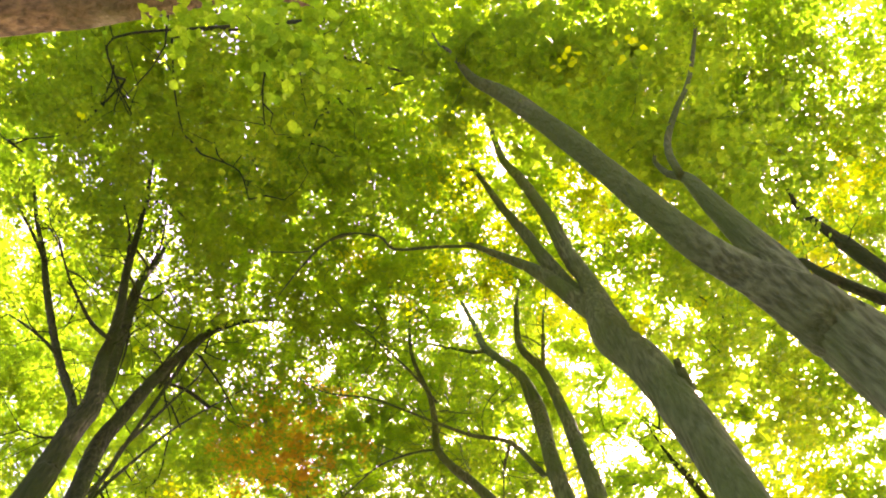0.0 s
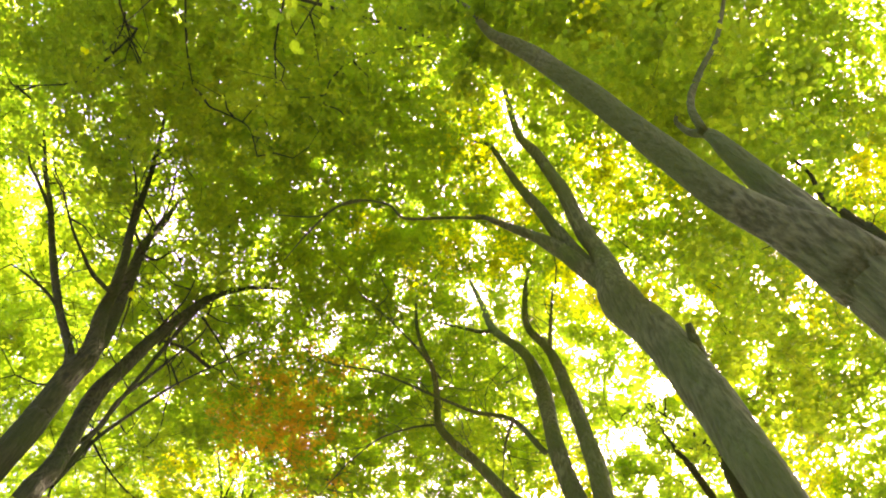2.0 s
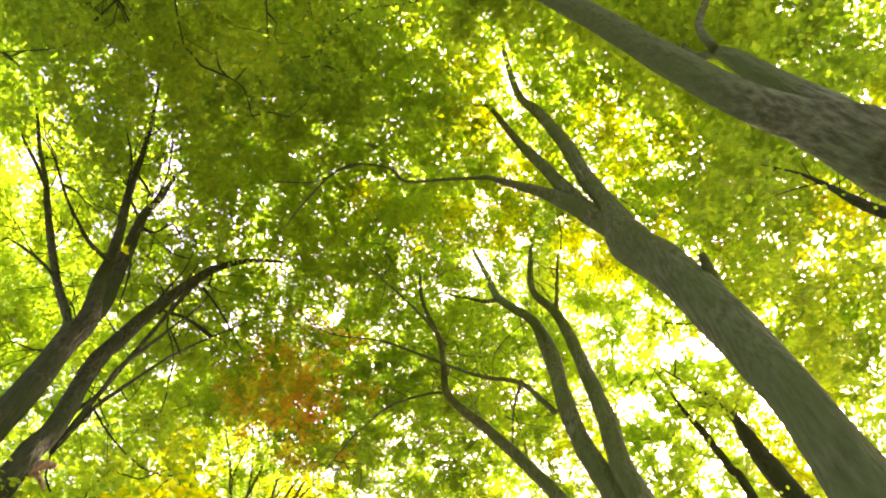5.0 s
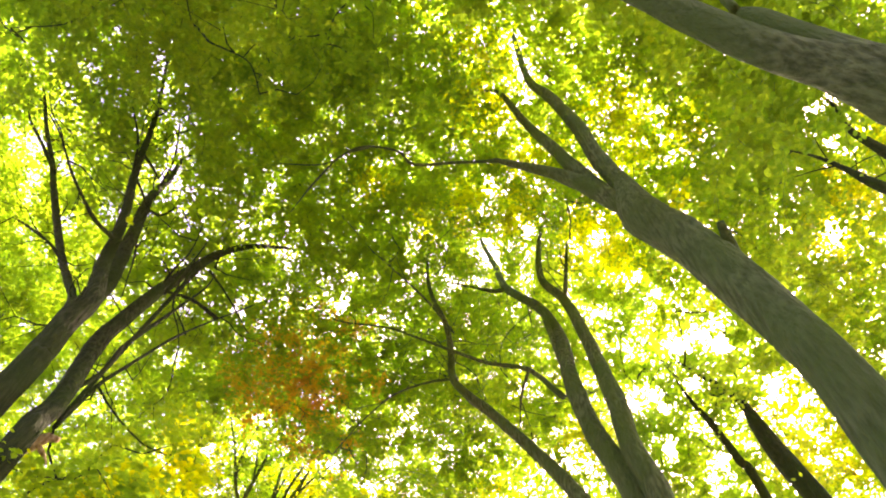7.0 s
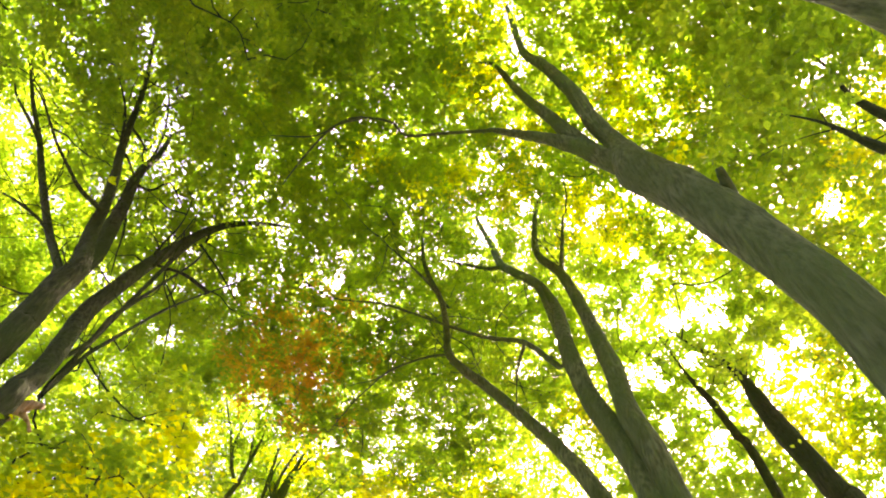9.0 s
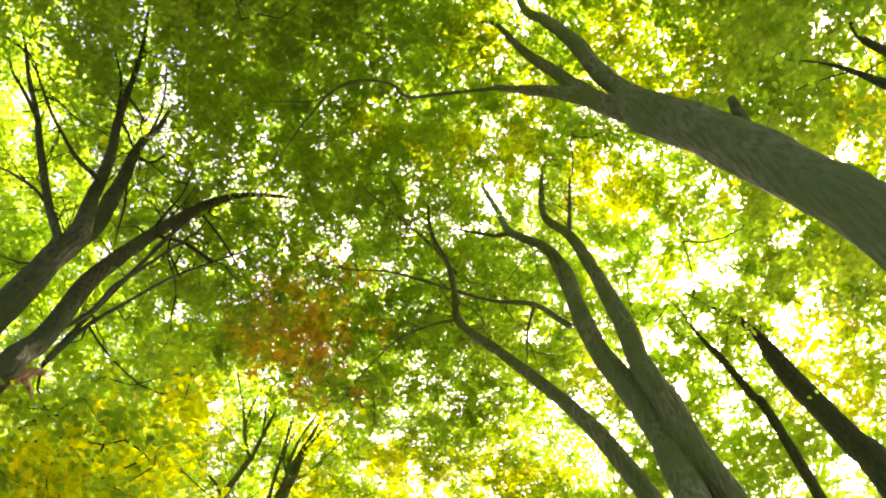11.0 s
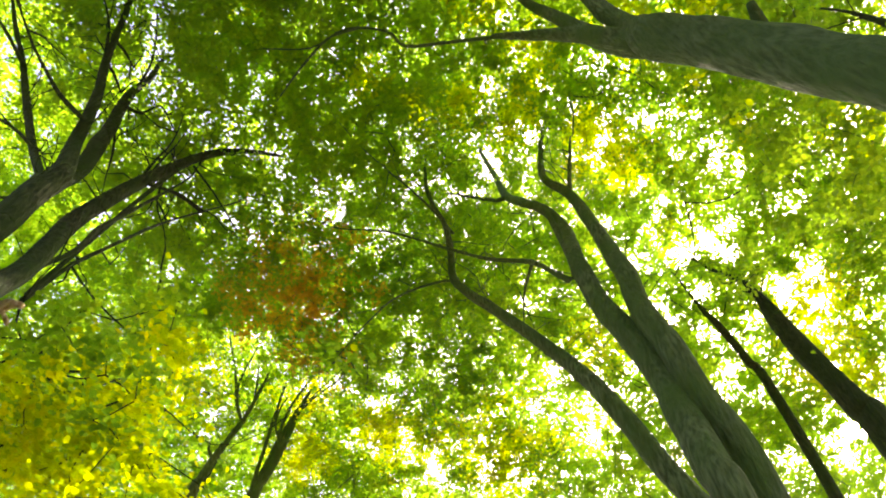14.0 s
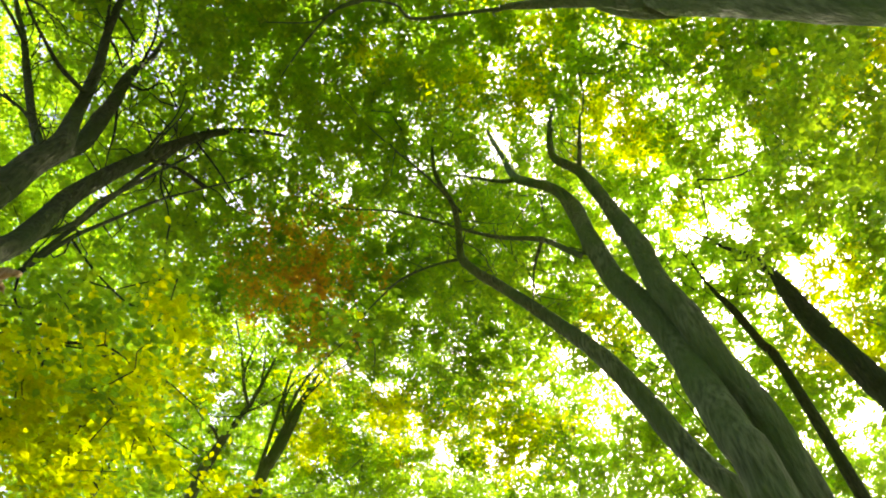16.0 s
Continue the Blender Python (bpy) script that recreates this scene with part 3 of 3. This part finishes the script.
# closed crowns, and patches coloured yellow for backlight near gaps, set along camera sight lines: run to the side and
# ahead for each metre of height, radius
DENSE = [
    (0.39, 0.22, 0.093), (0.50, 0.41, 0.128), (-0.19, 0.15, 0.087), (-0.04, 0.21, 0.063), (-0.34, 0.24, 0.058), (-0.22, 0.37, 0.050), (-0.08, 0.32, 0.044), (0.07, 0.60, 0.072), (0.11, 0.75, 0.077),
    (-0.24, 0.62, 0.055), (-0.12, 0.73, 0.057), (0.02, 0.68, 0.093), (-0.11, 0.63, 0.064), (0.15, 0.85, 0.081), (0.15, 0.60, 0.045), (-0.17, 0.75, 0.068), (-0.38, 0.15, 0.075), (-0.28, 0.30, 0.066),
    (0.55, 0.45, 0.101), (0.02, 0.53, 0.076), (-0.18, 0.65, 0.063), (-0.34, 0.46, 0.039), (0.04, 0.73, 0.074), (-0.45, 0.71, 0.059), (-0.03, 0.26, 0.093), (-0.06, 0.67, 0.072), (0.11, 0.66, 0.063),
    (0.09, 0.85, 0.078), (-0.35, 0.65, 0.056), (-0.14, 0.40, 0.057), (-0.22, 0.24, 0.094), (0.24, 0.24, 0.047), (0.49, 0.50, 0.134),
]
DENSE += [
    (0.23, 0.14, 0.056), (0.11, 0.13, 0.047), (0.32, 0.15, 0.057), (0.45, 0.33, 0.070), (-0.35, 0.45, 0.044), (0.32, 0.06, 0.074), (0.44, 0.10, 0.077), (-0.09, 0.17, 0.056), (-0.43, 0.03, 0.076),
    (-0.38, 0.14, 0.051), (0.33, 0.36, 0.050), (0.46, 0.42, 0.062), (0.59, 0.59, 0.049), (0.47, 0.81, 0.051), (0.27, 0.89, 0.051), (0.20, 1.02, 0.065), (-0.24, 0.73, 0.047), (-0.59, 0.71, 0.061),
    (0.46, 0.34, 0.094), (0.36, 0.36, 0.050), (0.17, 0.87, 0.069), (-0.18, 0.75, 0.056),
    (-0.63, 0.20, 0.090), (-0.66, 0.36, 0.090), (-0.56, 0.46, 0.060), (-0.72, 0.55, 0.090),
]
DENSE += [
    (0.21, 0.80, 0.078), (0.30, 0.89, 0.072), (0.49, 0.87, 0.064), (0.41, 0.80, 0.061), (0.11, 0.92, 0.072), (0.24, 0.50, 0.043), (0.15, 0.56, 0.044), (0.39, 0.80, 0.060), (0.25, 0.98, 0.074),
    (0.54, 0.85, 0.053), (0.16, 0.14, 0.047), (0.28, 0.33, 0.042), (-0.67, 0.50, 0.070), (-0.59, 0.15, 0.054),
]
BACKLIT = [
    (0.18, 0.39, 0.045), (0.24, 0.45, 0.029), (0.30, 0.24, 0.028), (0.38, 0.39, 0.017), (0.55, 0.68, 0.084), (0.64, 0.82, 0.054), (-0.46, 0.81, 0.061), (0.06, 0.98, 0.105), (-0.12, 0.95, 0.082),
    (0.09, 0.29, 0.035), (0.22, 0.75, 0.047), (-0.27, 0.87, 0.050), (0.19, 0.20, 0.036), (0.02, 0.11, 0.035), (0.30, 0.32, 0.021), (0.06, 0.37, 0.041), (0.22, 0.42, 0.051), (0.59, 0.78, 0.075),
    (0.56, 0.34, 0.046), (-0.14, 0.31, 0.024), (0.54, 0.38, 0.056), (0.57, 0.20, 0.055), (0.02, 0.20, 0.036), (0.00, 0.34, 0.037), (-0.08, 0.06, 0.016), (-0.31, 0.22, 0.021), (0.22, 0.26, 0.041),
    (-0.29, 0.99, 0.064), (0.30, 0.54, 0.022), (0.18, 0.37, 0.032),
]
# patches of yellow leaves on low boughs, sunlight partly put into their colour, and of orange ones: centre, radius
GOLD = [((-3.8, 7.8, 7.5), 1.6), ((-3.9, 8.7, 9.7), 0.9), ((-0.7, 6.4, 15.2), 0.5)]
RUST = [((-4.3, 12.0, 18.0), 2.0), ((-3.9, 11.9, 16.6), 1.2), ((-4.3, 14.2, 18.0), 1.2)]


# random fields over the canopy by direction from the camera's mid position, coarse to fine
FIELDS = {n: rng.random((n + 2, n + 2)) for n in (22, 60, 150)}


def field(n, u, w):
    grid = FIELDS[n]
    a, b = np.clip((u + 0.95) / 1.9, 0, 0.999) * n, np.clip((w + 0.35) / 1.9, 0, 0.999) * n
    i, j = a.astype(int), b.astype(int)
    fa, fb = a - i, b - j
    fa, fb = fa * fa * (3 - 2 * fa), fb * fb * (3 - 2 * fb)
    return (grid[i, j] * (1 - fa) + grid[i + 1, j] * fa) * (1 - fb) + (grid[i, j + 1] * (1 - fa) + grid[i + 1, j + 1] * fa) * fb


def leafiness(p):
    """Share of leaves kept at the places p, by direction from the mid camera: full in the closed crowns, thinner in the
    ragged ones, none in the gaps.
    """
    q = p - MID_EYE
    high = np.maximum(q[:, 2], 1.0)
    u, w = q[:, 0] / high, q[:, 1] / high
    ragged = field(150, u, w)
    full = np.clip(0.54 + 0.16 * field(22, u, w) + 0.28 * field(60, u, w), 0.62, 0.9)
    for du, dw, r in DENSE:
        full = np.maximum(full, 0.92 - 0.4 * np.clip(np.hypot(u - du, w - dw) / r - 0.5 - 0.4 * ragged, 0, 1))
    bare = np.zeros(len(p))
    for gu, gw, r, share in GAPS:
        off = np.hypot(u - gu, w - gw) / (r * (0.06 + 0.65 * ragged))
        bare = np.maximum(bare, 0.89 * share * np.clip((1.35 - off) * 2.0, 0, 1))
    beam = p - SUNLIT
    along = beam @ TO_SUN
    full = np.where((along > 3) & (np.linalg.norm(beam - along[:, None] * TO_SUN, axis=1) < 1.2 + ragged), np.minimum(full, 0.4), full)
    return np.where(np.linalg.norm(q, axis=1) > 11.5, full * (1 - bare), 1.0)


def backlit(p):
    """Whether a spray at p is coloured yellow to stand for backlight."""
    u, w = (p - MID_EYE)[:2] / (p - MID_EYE)[2]
    return any(math.hypot(u - gu, w - gw) < r * rng.uniform(0.3, 1.3) for gu, gw, r in BACKLIT)


def inside(p, patches):
    return any(np.linalg.norm(p - np.array(c)) < r * (0.6 + 0.6 * rng.random()) for c, r in patches)


def roof(x, y):
    """Height of the underside of the crowns."""
    def swell(cx, cy, wide):
        return np.exp(-((x - cx) ** 2 + (y - cy) ** 2) / (2 * wide * wide))
    return 20.5 - 5.0 * swell(-6.5, 3, 3) - 3 * swell(-6.8, 9.5, 2.2) + 4.5 * swell(3, 12.5, 2.5) - 3.5 * swell(6.5, 3.5, 3)


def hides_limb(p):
    """Whether a spray would hide a limb behind it from the camera at mid-path."""
    v = p - MID_EYE
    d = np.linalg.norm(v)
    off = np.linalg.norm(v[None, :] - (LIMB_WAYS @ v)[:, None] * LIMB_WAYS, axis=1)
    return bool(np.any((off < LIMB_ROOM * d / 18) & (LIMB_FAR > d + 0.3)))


def canopy(count, over):
    """Places of leaf sprays in the roof of the wood, a layer some metres deep, raised by over."""
    tries = count * 3
    u, w = rng.uniform(-0.88, 0.88, tries), rng.uniform(-0.26, 1.25, tries)
    high = np.full(tries, 18.5)
    for _ in range(14):
        high += 0.6 * (roof(MID_EYE[0] + u * high, MID_EYE[1] + w * high) - MID_EYE[2] - high)
    wide = rng.random(tries) < (high / 22.5) ** 2
    high += over + np.clip(rng.normal(0, 1.0, tries), -1.6, 3.0)
    p = MID_EYE + np.stack((u, w, np.ones(tries)), 1) * high[:, None]
    p = p[wide & (rng.random(tries) < leafiness(p) + 0.45)]
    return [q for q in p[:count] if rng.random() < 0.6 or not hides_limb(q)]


def unseen_crowns(count):
    """Crowns outside the view, added all round to shade the leaves that are seen."""
    out = []
    while len(out) < count:
        p = np.array((rng.uniform(-22, 28), rng.uniform(-14, 34), rng.uniform(12, 25)))
        q = p - MID_EYE
        if abs(q[0]) < 0.9 * q[2] and -0.28 * q[2] < q[1] < 1.3 * q[2]:
            continue
        out.append(p)
    return out


def spray(center, count, size, spread, whole):
    """Leaves of one spray, set along a fan of twigs and folded along the midrib; whole: with a rounded outline."""
    fan = rng.uniform(0, 2 * np.pi) + np.sort(rng.uniform(-1.5, 1.5, 5))
    twig, along = rng.integers(0, 5, count), rng.uniform(-0.5, 1.5, count)
    off = np.stack((np.cos(fan[twig]) * along, np.sin(fan[twig]) * along, rng.normal(0, 0.18, count)), 1) * spread
    off += rng.normal(0, 1, (count, 3)) * np.array((0.75, 0.75, 0.3)) * size
    tilt = rng.normal(0, 0.25, 2)
    off[:, 2] += off[:, 0] * tilt[0] + off[:, 1] * tilt[1]
    pos = center + off
    head = rng.uniform(0, 2 * np.pi, count)
    droop = rng.normal(-0.2, 0.24, count)
    a = np.stack((np.cos(head) * np.cos(droop), np.sin(head) * np.cos(droop), np.sin(droop)), 1)
    up = np.array((0, 0, 1.0)) + rng.normal(0, 0.32, (count, 3))
    b = np.cross(up, a)
    b /= np.linalg.norm(b, axis=1)[:, None]
    c = np.cross(a, b)
    s = (size * rng.uniform(0.65, 1.25, count))[:, None]
    w = s * 0.70
    fold = s * rng.uniform(0.03, 0.16, count)[:, None]
    if whole:
        rows = [pos, pos + a * s * 0.30 + b * w * 0.5 + c * fold, pos + a * s * 0.70 + b * w * 0.36 + c * fold, pos + a * s,
                pos + a * s * 0.70 - b * w * 0.36 + c * fold, pos + a * s * 0.30 - b * w * 0.5 + c * fold]
    else:
        rows = [pos, pos + a * s * 0.45 + b * w * 0.72 + c * fold, pos + a * s, pos + a * s * 0.45 - b * w * 0.72 + c * fold]
    return np.stack(rows, 1).reshape(-1, 3)


def sight_map(eye):
    """How far off the wood is that is kept clear of leaves, by direction from the camera at eye; 0 where there is none.
    """
    far = np.zeros((640, 640))
    for i, t in enumerate(TREES[:13]):
        if i == 12:
            continue
        line, girth = t["bare"], t["girth"]
        dense = [(a + (b - a) * s / 8, r) for a, b, r in zip(line[:-1], line[1:], girth) if np.linalg.norm(b - a) < 1.6 for s in range(8)]
        for p, r in dense:
            if i == 5 and p[2] > 13.3:
                continue
            q = p - eye
            u, w, s = (q[0] / q[2] + 0.95) / 1.9 * 640, (q[1] / q[2] + 0.35) / 1.9 * 640, max((0.55 * r if i in (7, 8) else 1.05 * r + 0.04) / q[2] * 337, 1.0)
            i0, i1, j0, j1 = max(int(u - s), 0), min(int(u + s) + 1, 640), max(int(w - s), 0), min(int(w + s) + 1, 640)
            if i1 > i0 and j1 > j0:
                far[i0:i1, j0:j1] = np.maximum(far[i0:i1, j0:j1], np.linalg.norm(q))
    return far


EYES = [np.array((0.02, 0.5, 1.6)), MID_EYE, np.array((0.1, 2.4, 2.05))]
SIGHTS = [sight_map(eye) for eye in EYES]


def over_wood(p):
    """Which of the leaf places p would hide wood from the camera's start, middle or end."""
    out = np.zeros(len(p), bool)
    for eye, far in zip(EYES, SIGHTS):
        q = p - eye
        high = np.maximum(q[:, 2], 1.0)
        u, w = np.clip((q[:, 0] / high + 0.95) / 1.9, 0, 0.999), np.clip((q[:, 1] / high + 0.35) / 1.9, 0, 0.999)
        out |= far[(u * 640).astype(int), (w * 640).astype(int)] > np.linalg.norm(q, axis=1)
    return out


def leaf_part(name, blocks, per, mat, parent, label):
    """Joins sprays into one mesh; per: corners of a leaf, 6 or 4."""
    v = np.concatenate(blocks)
    shut = rng.random(len(v) // per) < leafiness(v[::per])
    # drop most leaves that would hide limbs from the camera
    shut &= ~over_wood(v[::per]) | (rng.random(len(v) // per) < 0.1)
    v = v.reshape(-1, per, 3)[shut].reshape(-1, 3)
    n = len(v) // per
    half = [[0, 1, 2, 3], [0, 3, 4, 5]] if per == 6 else [[0, 1, 2], [0, 2, 3]]
    k = len(half[0])
    loops = np.concatenate([np.arange(n)[:, None] * per + np.array(h) for h in half], 1).reshape(-1)
    me = bpy.data.meshes.new(name)
    me.vertices.add(len(v))
    me.vertices.foreach_set("co", v.astype(np.float32).ravel())
    me.loops.add(len(loops))
    me.loops.foreach_set("vertex_index", loops.astype(np.int32))
    me.polygons.add(n * 2)
    me.polygons.foreach_set("loop_start", np.arange(0, n * 2 * k, k, dtype=np.int32))
    me.update(calc_edges=True)
    me.materials.append(mat)
    ob = new(name, me)
    ob.parent = parent
    ob.matrix_parent_inverse = Matrix.Translation(parent.location).inverted()
    tagged(ob, label, kind="stuff")


# every spray belongs to the tree whose wood is nearest
sprays = [(p, "far") for p in canopy(13800, 0.0)] + [(p, "back") for p in canopy(3300, 4.0)] + [(p, "thin") for p in unseen_crowns(1900)]
for c, r, count in MASSES:
    for _ in range(count // 2):
        p = np.array(c) + rng.normal(0, 0.7, 3) * np.array((r, r, 0.7 * r))
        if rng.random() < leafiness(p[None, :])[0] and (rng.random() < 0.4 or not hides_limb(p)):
            sprays.append((p, "far"))
for c, radii, count in BOUGHS:
    for _ in range(count):
        p = np.array(c) + rng.normal(0, 0.62, 3) * np.array(radii)
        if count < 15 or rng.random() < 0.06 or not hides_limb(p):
            sprays.append((p, "near"))
ALL_NODES = np.concatenate([t["nodes"] for t in TREES])
OWNER = np.concatenate([np.full(len(t["nodes"]), i) for i, t in enumerate(TREES)])
for p, kind in sprays:
    k = int(np.argmin(np.linalg.norm(ALL_NODES - p, axis=1)))
    TREES[OWNER[k]]["clumps"].append((p, kind))


def side_twigs(t, v, f, share):
    """Short crooked twigs along the bare limbs."""
    bare = t["bare"][t["girth"] < 0.12]
    for a in bare[rng.random(len(bare)) < share]:
        p, d = a.copy(), rng.normal(0, 1, 3) * np.array((1, 1, 0.5)) + np.array((0, 0, 0.45))
        d /= np.linalg.norm(d)
        r, step = rng.uniform(0.009, 0.02), rng.uniform(0.13, 0.34)
        line = [np.array((*p, r))]
        for _ in range(rng.integers(3, 6)):
            d = d + rng.normal(0, 0.42, 3)
            d /= np.linalg.norm(d)
            p, r = p + d * step, r * 0.72
            line.append(np.array((*p, r)))
        tube(v, f, line, 4)
        if rng.random() < 0.5:
            e = d + rng.normal(0, 0.7, 3)
            q = line[2][:3]
            tube(v, f, [np.array((*(q + e / np.linalg.norm(e) * s), 0.008 * (1 - 0.6 * s))) for s in (0, 0.3, 0.65)], 3)


def grow_branches(t, stout):
    """Branchlets from the limbs out to every spray, each from the nearest wood that is there already."""
    wood = t["nodes"]
    start = len(wood)
    order = sorted((p for p, _ in t["clumps"]), key=lambda p: float(np.min(np.linalg.norm(wood - p, axis=1))))
    points = np.concatenate((wood, np.array(order)))
    depth = np.zeros(len(points))
    parent, load = [-1] * len(points), np.ones(len(points))
    for i in range(start, len(points)):
        d = np.linalg.norm(points[:i] - points[i], axis=1) + 0.08 * depth[:i]
        parent[i] = int(np.argmin(d))
        depth[i] = d[parent[i]]
    for i in range(len(points) - 1, start - 1, -1):
        load[parent[i]] += load[i]
    v, f = [], []
    for i in range(start, len(points)):
        a, b = points[parent[i]], points[i]
        far = np.linalg.norm(b - a)
        r0 = min(0.0045 * load[i] ** 0.42 + 0.002, stout)
        bow = rng.normal(0, (0.07 if far < 1 else 0.12) * far, 3) + np.array((0, 0, -0.06 * far))
        steps = (0, 0.5, 1.0) if far < 1.0 else (0, 0.25, 0.5, 0.75, 1.0)
        tube(v, f, [np.array((*(a + (b - a) * s + bow * 4 * s * (1 - s)), r0 * (1 - 0.3 * s))) for s in steps], 4 if r0 > 0.012 else 3)
    return v, f


def leaf_mesh(k):
    """One larger leaf: a pointed oval blade, folded along the midrib and curled, with a short stalk."""
    half = [(0.0, 0.02), (0.12, 0.2), (0.32, 0.36), (0.55, 0.33), (0.78, 0.19), (1.0, 0.0)]
    curl, fold = 0.10 + 0.06 * k, 0.12 + 0.05 * (k % 2)
    verts, faces = [(-0.28, 0, 0.05), (-0.28, 0.02, 0.05), (0, 0.02, 0), (0, 0, 0)], [(0, 1, 2, 3)]
    for x, y in half:
        z = -curl * x * x
        verts += [(x, y, z + fold * y), (x, 0, z), (x, -y, z + fold * y)]
    for i in range(len(half) - 1):
        a = 4 + 3 * i
        faces += [(a, a + 1, a + 4, a + 3), (a + 1, a + 2, a + 5, a + 4)]
    me = bpy.data.meshes.new("leaf")
    me.from_pydata(verts, [], faces)
    me.polygons.foreach_set("use_smooth", [True] * len(faces))
    return me


BLADES = {}
for shade, mat in (("yellow", YELLOW), ("green", GREEN)):
    for k in range(4):
        me = leaf_mesh(k)
        me.materials.append(mat)
        BLADES.setdefault(shade, []).append(me)


def hang_leaf(t, p, shade, low, high):
    ob = new("leaf", BLADES[shade][int(rng.integers(0, 4))])
    m = pose(*p, rng.normal(0, 22), rng.normal(14, 18), rng.uniform(0, 360)) @ Matrix.Scale(rng.uniform(low, high), 4)
    ob.parent = t["ob"]
    ob.matrix_parent_inverse = Matrix.Translation(t["ob"].location).inverted()
    ob.matrix_basis = m


def single_leaves(t, count):
    """The nearest leaves of a tree, one by one, round its low sprays."""
    low = [p for p, kind in t["clumps"] if kind == "near" and p[2] < 10.5]
    for i in range(count if low else 0):
        hang_leaf(t, low[i % len(low)] + rng.normal(0, 1, 3) * np.array((0.36, 0.36, 0.16)), "yellow" if rng.random() < 0.6 else "green", 0.065, 0.105)


def sprig(t, place, count, reach):
    """A drooping twig with a tuft of yellow leaves."""
    place = np.array(place)
    tip = place + np.array((0.05, 0.03, -0.12)) * reach
    v, f = [], []
    tube(v, f, [np.array((*(place + (tip - place) * a + np.array((0, 0, 0.5 * reach * (1 - a) ** 2))), 0.004 * (1.2 - a))) for a in (0, 0.35, 0.7, 1.0)], 4)
    mesh_part("twig", v, f, t["mat"], t["ob"])
    for _ in range(count):
        hang_leaf(t, place + rng.normal(0, 0.42, 3) * reach * np.array((1, 1, 0.7)), "yellow", 0.05, 0.085)


for k, t in enumerate(TREES):
    if not t["clumps"]:
        continue
    v, f = grow_branches(t, 0.0035 if k in (0, 1, 11, 12) else 0.02)
    if t["near"]:
        side_twigs(t, v, f, 0.0 if k < 2 else 0.4 if k in (7, 8) else 0.6)
    mesh_part("branchwork", v, f, t["mat"], t["ob"], kind="stuff")
    leaves = {}
    for p, kind in t["clumps"]:
        hue = "rust" if rng.random() < 0.75 and inside(p, RUST) else "gold" if (rng.random() < 0.85 and inside(p, GOLD)) or (kind in ("far", "back") and backlit(p)) else "green"
        count, size, wide = dict(near=(70, 0.085, 0.40), far=(90, 0.087, 0.60), back=(64, 0.115, 0.8), thin=(40, 0.16, 0.6))[kind]
        block = spray(p, count, size, rng.uniform(0.42, 1.0) * wide, kind == "near")
        leaves.setdefault((hue, kind == "near"), []).append(block)
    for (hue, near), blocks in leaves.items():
        name, mat, label = dict(green=("crown", GREEN, "dense crown of small green leaves"), gold=("yellow_foliage", YELLOW, "yellow leaves, partly coloured for sunlight shining through"), rust=("orange_foliage", ORANGE, "orange-brown autumn leaves"))[hue]
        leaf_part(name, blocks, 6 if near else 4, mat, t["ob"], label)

single_leaves(leaning, 290)
for k, place, count, reach in [(0, (1.20, 0.78, 8.35), 12, 0.17), (0, (1.51, 0.59, 7.53), 9, 0.13), (1, (2.04, 3.43, 8.30), 20, 0.22), (1, (2.26, 4.18, 7.60), 9, 0.14), (1, (2.41, 4.34, 9.40), 10, 0.18),
                               (7, (-3.39, 3.95, 8.79), 4, 0.06), (12, (-3.86, 1.46, 9.50), 4, 0.08), (4, (-0.91, 6.17, 15.29), 16, 0.26), (4, (-0.78, 6.35, 15.18), 16, 0.26), (4, (-0.66, 6.50, 15.00), 14, 0.24)]:
    sprig(TREES[k], place, count, reach)
